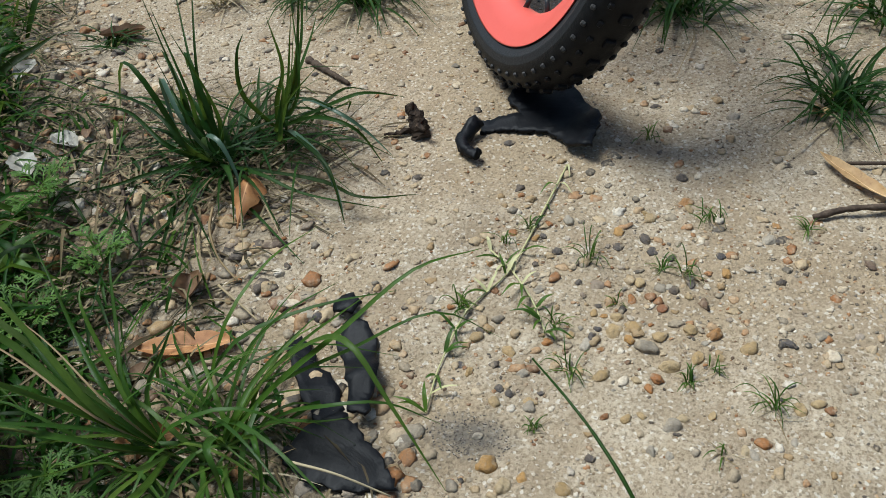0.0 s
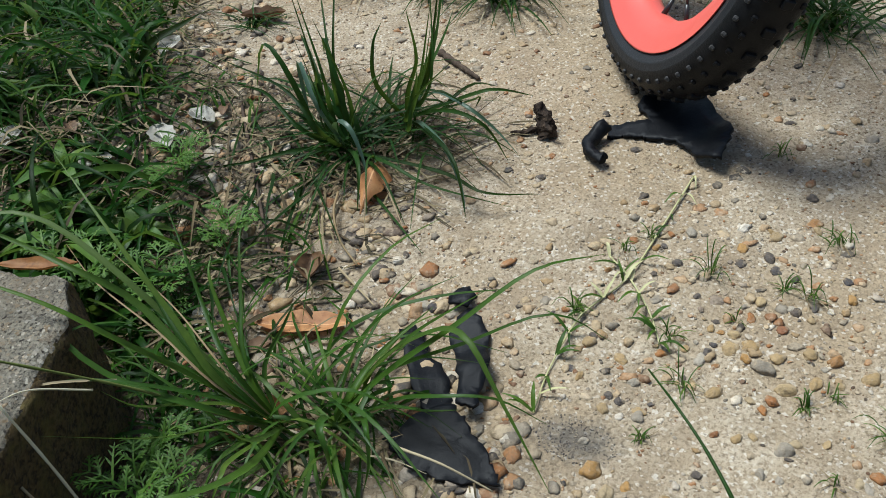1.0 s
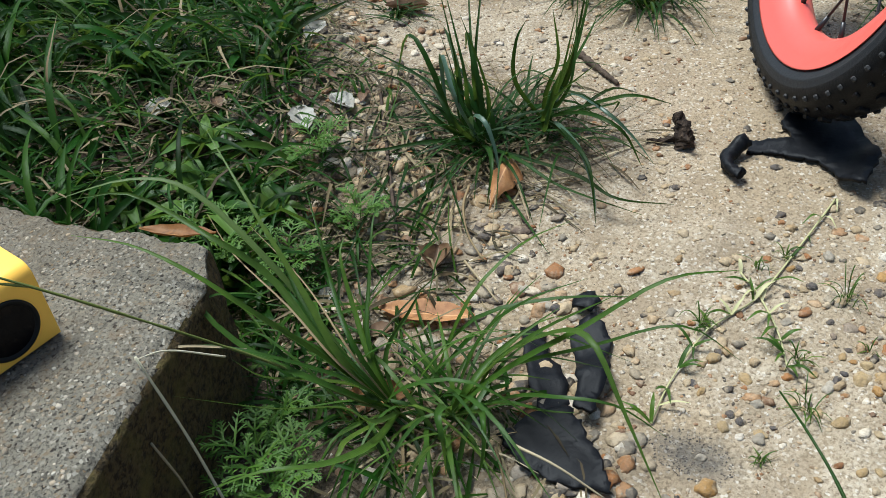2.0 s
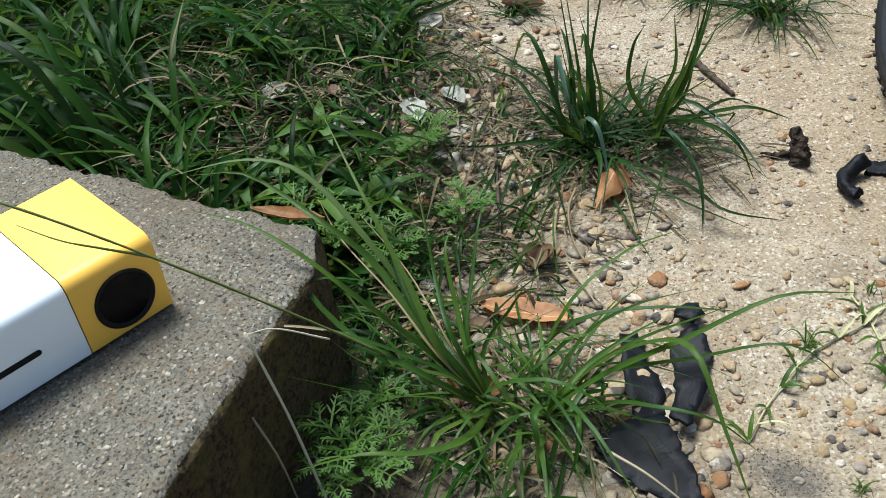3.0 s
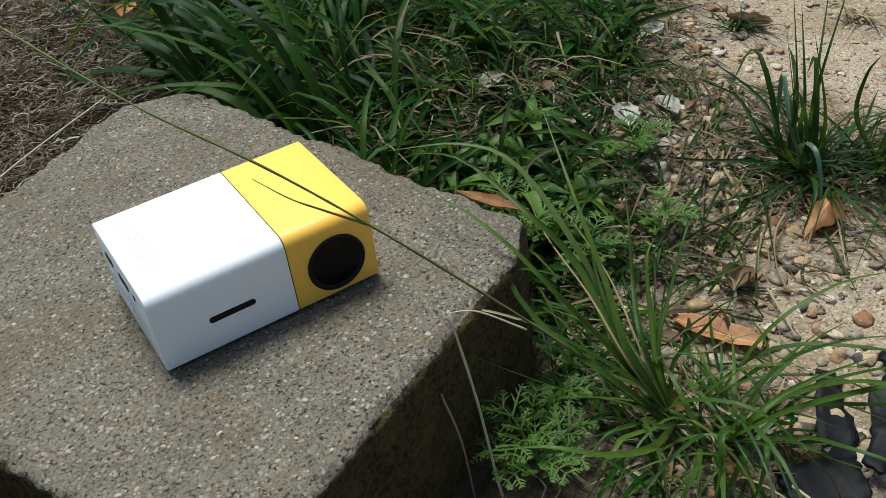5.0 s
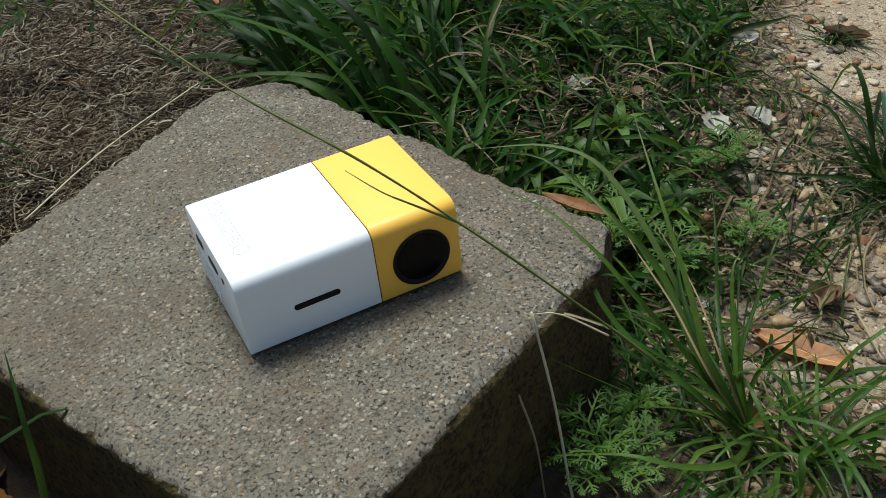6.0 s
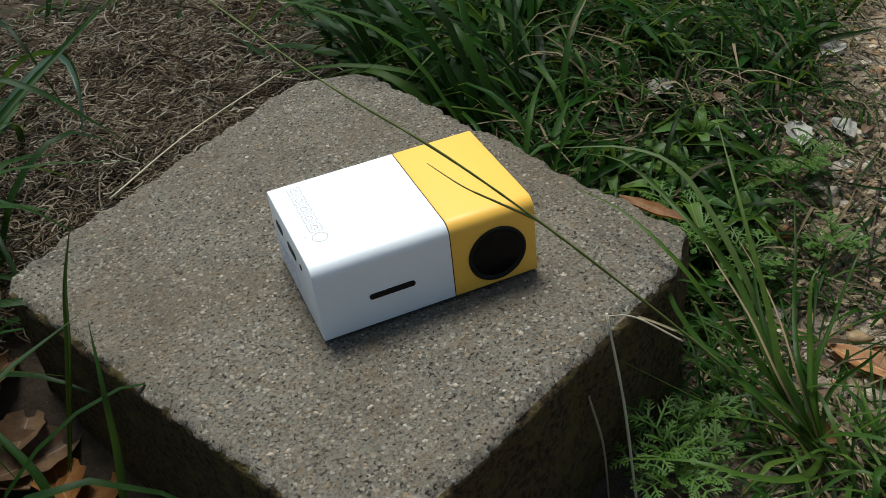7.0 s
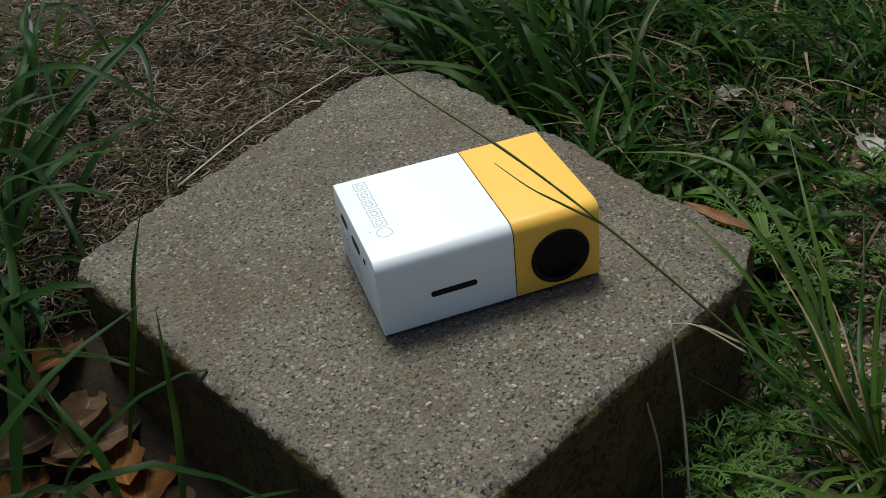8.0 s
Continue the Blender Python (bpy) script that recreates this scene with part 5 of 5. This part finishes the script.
def litter():
    """Dry stems and leaf crumbs under the grass."""
    rnd, s = random.Random(5), Shape()
    def place(x, y):
        return -0.45 < on_sand(x, y) < 0.07 + 0.09 * noise.noise((x * 9, y * 9, 0)) + 0.11 * smooth_step(0.13, 0.05, math.hypot(x - 0.51, y - 0.03)) and not in_block(x, y, 0.006) and (y > -0.05 or noise.noise((x * 30, y * 30, 4)) > 0.12)
    for x, y in scatter(rnd, 3000, -0.05, 0.85, -0.25, 0.85, place):
        a, long = rnd.uniform(0, 6.28), rnd.uniform(0.012, 0.06)
        d = Vector((math.cos(a), math.sin(a), 0))
        b = Vector((-d.y, d.x, 0)) * rnd.uniform(-0.3, 0.3) * long
        p = Vector((x, y, ground_height(x, y) + rnd.uniform(0.0005, 0.008)))
        s.flat_strip((p - d * long / 2, p + b + Vector((0, 0, 0.002)), p + d * long / 2), rnd.uniform(0.0008, 0.0026), 4)
    tagged(s.make("dry_stems", LITTER), "dry straw stems and broken blades on the soil", "straw", kind="stuff")
    s = Shape()
    for x, y in scatter(rnd, 420, -0.3, 0.75, -0.25, 0.85, lambda x, y: on_sand(x, y) < 0.03 and not in_block(x, y, 0.006)):
        a, long = rnd.uniform(0, 6.28), rnd.uniform(0.006, 0.022)
        d = Vector((math.cos(a), math.sin(a), rnd.uniform(-0.2, 0.2)))
        p = Vector((x, y, ground_height(x, y) + rnd.uniform(0.002, 0.006)))
        s.strip((p - d * long / 2, p + Vector((0, 0, rnd.uniform(0, 0.004))), p + d * long / 2), long * 0.55, 4, 0.5, rnd.uniform(-0.4, 0.4), 0.9, 0.3)
    tagged(s.make("leaf_crumbs", BROWN_LEAF), "small broken brown leaf bits in litter", "leaf litter", kind="stuff")


litter()


def root_mat():
    """Curled grey-brown fibres behind the block."""
    rnd, s = random.Random(9), Shape()
    def place(x, y):
        return not (x < -0.10 and y < 0.17) and not in_block(x, y, 0.004) and on_sand(x, y) < -0.20 and (x < 0.12 + 0.03 * noise.noise((y * 12, 0, 0)) or y < 0.2) and not (x > 0.1 and y < 0.3)
    for x, y in itertools.chain(scatter(rnd, 24000, -0.29, 0.16, 0.12, 0.62, place), scatter(rnd, 5000, -0.42, 0.16, 0.10, 0.95, place)):
        a, turn, step = rnd.uniform(0, 6.28), rnd.gauss(0, 1.15), rnd.uniform(0.0028, 0.0072)
        z = ground_height(x, y) + 0.004 + 0.022 * rnd.random() ** 1.1 + 0.026 * max(0, noise.noise((x * 17, y * 17, 3)))
        p, pts = Vector((x, y, z)), []
        lift = rnd.gauss(0, 0.35)
        for _ in range(5):
            pts.append(p.copy())
            a += turn * 0.7 + rnd.gauss(0, 0.3)
            p = p + Vector((math.cos(a), math.sin(a), lift)) * step
            lift -= 0.14
        s.tube(pts, rnd.choice((0.0003, 0.0005, 0.0006, 0.0008, 0.0010)), 7, 3, 0.5, 0.0, False)
    tagged(s.make("root_mat", FIBRE), "matted grey-brown curled root fibres behind paver", "root mat", kind="stuff")


root_mat()


# ---- weeds ----
def feathery_weed(x, y, size, leaves, seed, label):
    """A low weed with twice-divided feathery leaves, each leaf a part."""
    rnd = random.Random(seed)
    root = thing("feathery_weed", label, "weed", "feathery weeds")
    z0 = ground_height(x, y)
    for i in range(leaves):
        a = 6.28 * i / leaves + rnd.uniform(-0.4, 0.4)
        d = Vector((math.cos(a), math.sin(a), 0))
        long, up = size * rnd.uniform(0.65, 1.1), rnd.uniform(0.4, 1.5)
        p0 = Vector((x, y, z0 + size * 0.25 * (i % 3)))
        rachis = spline((p0, p0 + d * long * 0.45 + Vector((0, 0, long * up * 0.6)), p0 + d * long + Vector((0, 0, long * up * 0.65))), 12)
        s = Shape()
        s.strip(rachis[::3], 0.0011, 8, 0.2)
        for j in range(2, 12, 2):
            t = (rachis[j] - rachis[j - 1]).normalized()
            side = t.cross(Vector((0, 0, 1))).normalized()
            span = (long * 0.40 * math.sin(math.pi * (j - 0.5) / 12.5) + 0.002) * rnd.uniform(0.7, 1.15)
            for sg in (-1, 1):
                q = (side * sg + t * rnd.uniform(0.5, 1.0)).normalized()
                a0, b0 = rachis[j], rachis[j] + q * span + Vector((0, 0, span * rnd.uniform(-0.1, 0.25)))
                s.flat_strip((a0, (a0 + b0) / 2 + Vector((0, 0, span * 0.08)), b0), 0.0013, 3)
                for m in (0.35, 0.6, 0.82):
                    c0 = a0.lerp(b0, m)
                    for sg2 in (-1, 1):
                        w = (q.cross(Vector((0, 0, 1))) * sg2 + q * rnd.uniform(0.8, 1.3)).normalized() * span * 0.5 * (1.2 - m)
                        s.flat_strip((c0, c0 + w * 0.5 + Vector((0, 0, 0.0004)), c0 + w), 0.0011, 2)
        s.make("leaf", FERN, root)


feathery_weed(0.158, -0.098, 0.042, 7, 61, "bright green feathery weed at the foot of the paver")
feathery_weed(0.164, -0.082, 0.032, 7, 1, "bright green feathery weed beside the paver")
feathery_weed(0.192, -0.066, 0.024, 6, 2, "bright green feathery weed beside the paver")
feathery_weed(0.300, 0.035, 0.034, 9, 3, "green feathery weed in leaf litter")
feathery_weed(0.366, 0.026, 0.026, 8, 4, "small green feathery weed in litter")
feathery_weed(0.275, 0.075, 0.034, 9, 5, "green feathery weed behind the paver")
feathery_weed(0.40, 0.10, 0.026, 8, 7, "small green feathery weed in litter")


def broadleaf_weed(x, y, size, leaves, seed):
    rnd = random.Random(seed)
    root = thing("broadleaf_weed", "low green weed with lance-shaped leaves in litter", "weed", "broadleaf weeds")
    z = ground_height(x, y)
    for i in range(leaves):
        a = 6.28 * i / leaves + rnd.uniform(-0.4, 0.4)
        d, long = Vector((math.cos(a), math.sin(a), 0)), size * rnd.uniform(0.7, 1.1)
        s = Shape()
        p = Vector((x, y, z + 0.008))
        s.strip((p, p + d * long * 0.4 + Vector((0, 0, long * 0.4)), p + d * long + Vector((0, 0, long * rnd.uniform(0.15, 0.5)))), long * 0.3, 10, 0.35, rnd.uniform(-0.3, 0.3), 0.7, 0.15)
        s.make("leaf", FERN if i % 2 else GRASS, root)


for i, (px, py, sz) in enumerate(((0.293, 0.105, 0.05), (0.31, 0.13, 0.045), (0.285, 0.06, 0.035), (0.33, 0.075, 0.035), (0.345, 0.16, 0.04), (0.26, 0.15, 0.04))):
    broadleaf_weed(px, py, sz, 7, 200 + i)


# ---- fallen leaves ----
def fallen_leaf(x, y, long, wide, turn, material, label, curl=0.35, lift=0.003, tilt=0.0, pitch=0.0, z=None, seed=0, pear=1.0):
    rnd = random.Random(int(x * 1e4) + seed)
    nu, nv = 8, 16
    verts, faces, uvs = [], [], []
    for j in range(nv + 1):
        v = j / nv
        w = wide / 2 * (math.sin(math.pi * v ** pear) ** 0.75) * (1 + 0.08 * math.sin(v * 23 + x * 90)) + 0.0003
        for i in range(nu + 1):
            u = i / nu * 2 - 1
            zz = curl * abs(u) ** 1.6 * w + long * 0.10 * curl * (2 * v - 1) ** 2 + 0.0014 * noise.noise((u * 2 + x * 40, v * 5, y * 40))
            verts.append(((v - 0.5) * long, u * w, zz))
            uvs.append((i / nu, v))
    n = nu + 1
    for j in range(nv):
        for i in range(nu):
            a = j * n + i
            faces.append((a, a + n, a + n + 1, a + 1))
    ob = mesh_object("fallen_leaf", verts, faces, material, None, "", True, uvs)
    ob.matrix_basis = pose(x, y, (ground_height(x, y) if z is None else z) + lift, tilt, pitch, turn)
    return tagged(ob, label, "leaf", "fallen leaves")


fallen_leaf(0.322, -0.072, 0.066, 0.02, -64, ORANGE_LEAF, "orange-brown dead leaf lying on gravel", 0.4, 0.005)
fallen_leaf(0.452, -0.037, 0.050, 0.024, 16, ORANGE_LEAF, "tan-orange curled dead leaf beside the dark tuft", -0.6, 0.014, 0, -14, None, 0, 2.2)
fallen_leaf(0.606, -0.44, 0.068, 0.012, -128, TAN_LEAF, "long tan dead leaf on sand", 0.5, 0.004)
fallen_leaf(0.366, -0.045, 0.026, 0.022, 30, BROWN_LEAF, "crumpled brown dead leaf on gravel", 1.0, 0.004)
fallen_leaf(0.246, -0.098, 0.040, 0.016, -35, ORANGE_LEAF, "orange dead leaf caught in the grass", 0.6, 0.012, 20, 20)
fallen_leaf(0.241, 0.060, 0.055, 0.013, 116, RUST_LEAF, "curled orange-brown dead leaf against the paver edge", 0.7, 0.0, 10, 0, -0.040)
fallen_leaf(0.640, 0.215, 0.045, 0.016, -60, BROWN_LEAF, "dark brown curled leaf on sand", 1.0, 0.005)
fallen_leaf(0.682, -0.405, 0.016, 0.012, 20, TAN_LEAF, "small yellow-tan leaf on sand", 0.4)
for i, (px, py, ln, tn) in enumerate(((0.350, 0.222, 0.030, 20), (0.419, 0.134, 0.034, 60), (0.532, 0.230, 0.030, 10), (0.40, 0.30, 0.026, -30), (0.367, 0.155, 0.030, -50), (0.30, 0.0, 0.018, 10), (0.46, 0.13, 0.03, 80))):
    fallen_leaf(px, py, ln, ln * 0.6, tn, PALE_LEAF, "bleached grey-white dead leaf among grass", 0.5, 0.006 if i < 5 else 0.004, 4, -4, None, i)
for i, (px, py, ln, tn, mt) in enumerate(((-0.198, 0.378, 0.08, -8, TAN_LEAF), (0.064, 0.560, 0.034, 120, TAN_LEAF), (0.084, 0.525, 0.028, -40, TAN_LEAF), (0.150, 0.557, 0.042, 60, ORANGE_LEAF), (-0.17, 0.58, 0.03, 10, ORANGE_LEAF), (-0.159, 0.303, 0.028, -20, TAN_LEAF), (0.20, 0.60, 0.03, 20, TAN_LEAF), (0.0, 0.47, 0.03, -20, ORANGE_LEAF))):
    fallen_leaf(px, py, ln, ln * 0.45, tn, mt, "dry tan leaf on the root mat", 0.6, 0.014, 8, 6, None, i)
for i, (px, py, ln, tn) in enumerate(((-0.215, 0.112, 0.05, 30), (-0.18, 0.118, 0.045, 75), (-0.165, 0.075, 0.05, 100), (-0.20, 0.06, 0.055, 150), (-0.14, 0.03, 0.045, 60), (-0.235, 0.16, 0.05, -20), (-0.19, 0.16, 0.045, 50), (-0.24, 0.05, 0.055, 10), (-0.195, 0.09, 0.045, 130), (-0.225, 0.08, 0.05, 70), (-0.17, 0.045, 0.045, 20), (-0.205, 0.14, 0.045, 100), (-0.152, 0.062, 0.062, 80), (-0.176, 0.10, 0.06, 20), (-0.16, 0.02, 0.055, 140), (-0.19, 0.02, 0.055, 50), (-0.205, 0.19, 0.05, 10), (-0.215, 0.03, 0.06, 110))):
    fallen_leaf(px, py, ln, ln * 0.6, tn, (BROWN_LEAF, RUST_LEAF)[i in (2, 6, 9, 12)], "large dry brown leaf in shade beside paver", 0.6, 0.006 + 0.003 * (i % 3), 10, 8, None, i)


# ---- stalks, straws, twigs ----
def stalk(name, label, category, radius, material, points, knots=0.15, end=0.6, n=18):
    s = Shape()
    s.tube(points, radius, n, 6, end, knots)
    return tagged(s.make(name, material), label, category)


blade(tuft_a, 0.0056, HALF_DRY, (0.250, -0.075, -0.09), (0.247, -0.03, -0.035), (0.244, 0.030, 0.004), (0.226, 0.066, 0.012), (0.190, 0.100, 0.006))
seed_stalk = thing("seed_stalk", "thin green grass seed stalk arching over the projector", "grass stalk")
s = Shape()
s.tube(((0.245, -0.120, -0.105), (0.221, -0.109, -0.075), (0.189, -0.084, -0.03), (0.142, -0.061, 0.027), (0.108, -0.040, 0.065), (0.072, -0.010, 0.100), (0.032, 0.034, 0.130), (-0.001, 0.116, 0.150), (-0.02, 0.2, 0.155)), 0.00075, 60, 6, 0.65, 0.5)
stem = s.make("stem", STALK, seed_stalk)
s = Shape()
s.tube(((0.108, -0.040, 0.065), (0.090, -0.029, 0.0765), (0.078, -0.020, 0.084), (0.068, -0.001, 0.090)), 0.0007, 16, 6, 0.3, 0.2)
s.make("side_spike", STALK, seed_stalk)
near_stalk = thing("seed_stalk", "thin dark green grass stalk bowed over the sand", "grass stalk")
s = Shape()
s.tube(((0.19, -0.44, -0.108), (0.215, -0.415, -0.05), (0.242, -0.385, -0.02), (0.261, -0.363, -0.010), (0.276, -0.343, -0.005), (0.297, -0.320, -0.010)), 0.0013, 26, 6, 0.35, 0.25)
s.make("stem", GRASS, near_stalk)
stalk("dry_stalk", "pale dry split grass stalk leaning on the paver", "grass stalk", 0.0009, PALE_STRAW, ((0.1345, -0.1005, -0.1140), (0.1325, -0.0965, -0.0932), (0.1286, -0.0898, -0.0289), (0.1238, -0.0802, 0.0277)), 0.2, 0.7)
stalk("straw", "dry curled grass tip over the paver edge", "straw", 0.00055, PALE_STRAW, ((0.1632, -0.0888, -0.0011), (0.1392, -0.0821, 0.0200), (0.1238, -0.0782, 0.0248)), 0.2, 0.4)
stalk("straw", "long pale straw lying against the paver", "straw", 0.0006, PALE_STRAW, ((-0.086, 0.206, 0.001), (-0.02, 0.267, 0.0), (0.069, 0.343, -0.010)))
stalk("straw", "pale curved straw on gravel", "straw", 0.0012, STRAW, ((0.439, -0.018, -0.097), (0.419, -0.028, -0.099), (0.397, -0.049, -0.101), (0.382, -0.074, -0.103)))
stalk("straw", "pale curved straw on gravel", "straw", 0.0010, STRAW, ((0.374, -0.064, -0.103), (0.361, -0.092, -0.103), (0.354, -0.107, -0.104)))
stalk("straw", "dry straw in the grass tuft", "straw", 0.0009, STRAW, ((0.247, -0.187, -0.09), (0.239, -0.197, -0.098), (0.228, -0.208, -0.105)))
stalk("straw", "dry straw across the rubber patch", "straw", 0.0009, STRAW, ((0.251, -0.197, -0.085), (0.252, -0.224, -0.085), (0.258, -0.250, -0.1)))
stalk("straw", "dry brown stem beside the paver", "straw", 0.0008, STRAW, ((0.116, -0.075, -0.03), (0.119, -0.085, -0.06), (0.123, -0.085, -0.112)))
stalk("stick", "thin grey weathered stick in litter", "stick", 0.0016, WOOD, ((0.499, 0.124, -0.088), (0.435, 0.060, -0.095), (0.383, 0.008, -0.1), (0.357, -0.018, -0.104)), 0.4)
stalk("twig", "dark rough twig lying on sand", "twig", 0.0022, WOOD, ((0.556, -0.42, -0.106), (0.568, -0.439, -0.104), (0.578, -0.462, -0.105), (0.592, -0.52, -0.105)), 0.5, 0.8)
stalk("twig", "thin dark twig lying on sand", "twig", 0.0014, WOOD, ((0.622, -0.428, -0.107), (0.633, -0.468, -0.107), (0.64, -0.50, -0.107)), 0.3)
stalk("bark_piece", "rough dark piece of bark on sand", "bark", 0.0034, WOOD, ((0.654, 0.024, -0.105), (0.641, -0.003, -0.105), (0.629, -0.030, -0.106)), 0.7, 0.4, 26)


def runner(points, label, seed):
    rnd = random.Random(seed)
    root = thing("grass_runner", label, "grass runner", "grass runners")
    pts = [Vector((x, y, ground_height(x, y) + 0.002)) for x, y in points]
    s = Shape()
    s.tube(pts, 0.0007, 36, 7, 0.7, 0.3)
    s.make("stem", RUNNER, root)
    for p in spline(pts, len(pts) * 2):
        for _ in range(rnd.randint(1, 3)):
            a = rnd.uniform(0, 6.28)
            d, long = Vector((math.cos(a), math.sin(a), 0)), rnd.uniform(0.008, 0.021)
            s = Shape()
            s.strip((p, p + d * long * 0.5 + Vector((0, 0, long * 0.35)), p + d * long + Vector((0, 0, long * rnd.uniform(0.1, 0.5)))), rnd.uniform(0.0014, 0.003), 7, 0.3)
            s.make("leaf", GRASS if rnd.random() < 0.75 else RUNNER, root)


runner(((0.572, -0.243), (0.511, -0.245), (0.451, -0.243), (0.406, -0.231), (0.360, -0.232), (0.323, -0.240)), "pale creeping grass runner across the sand", 1)
runner(((0.466, -0.224), (0.452, -0.244), (0.429, -0.267), (0.406, -0.284)), "short pale creeping grass runner on sand", 2)
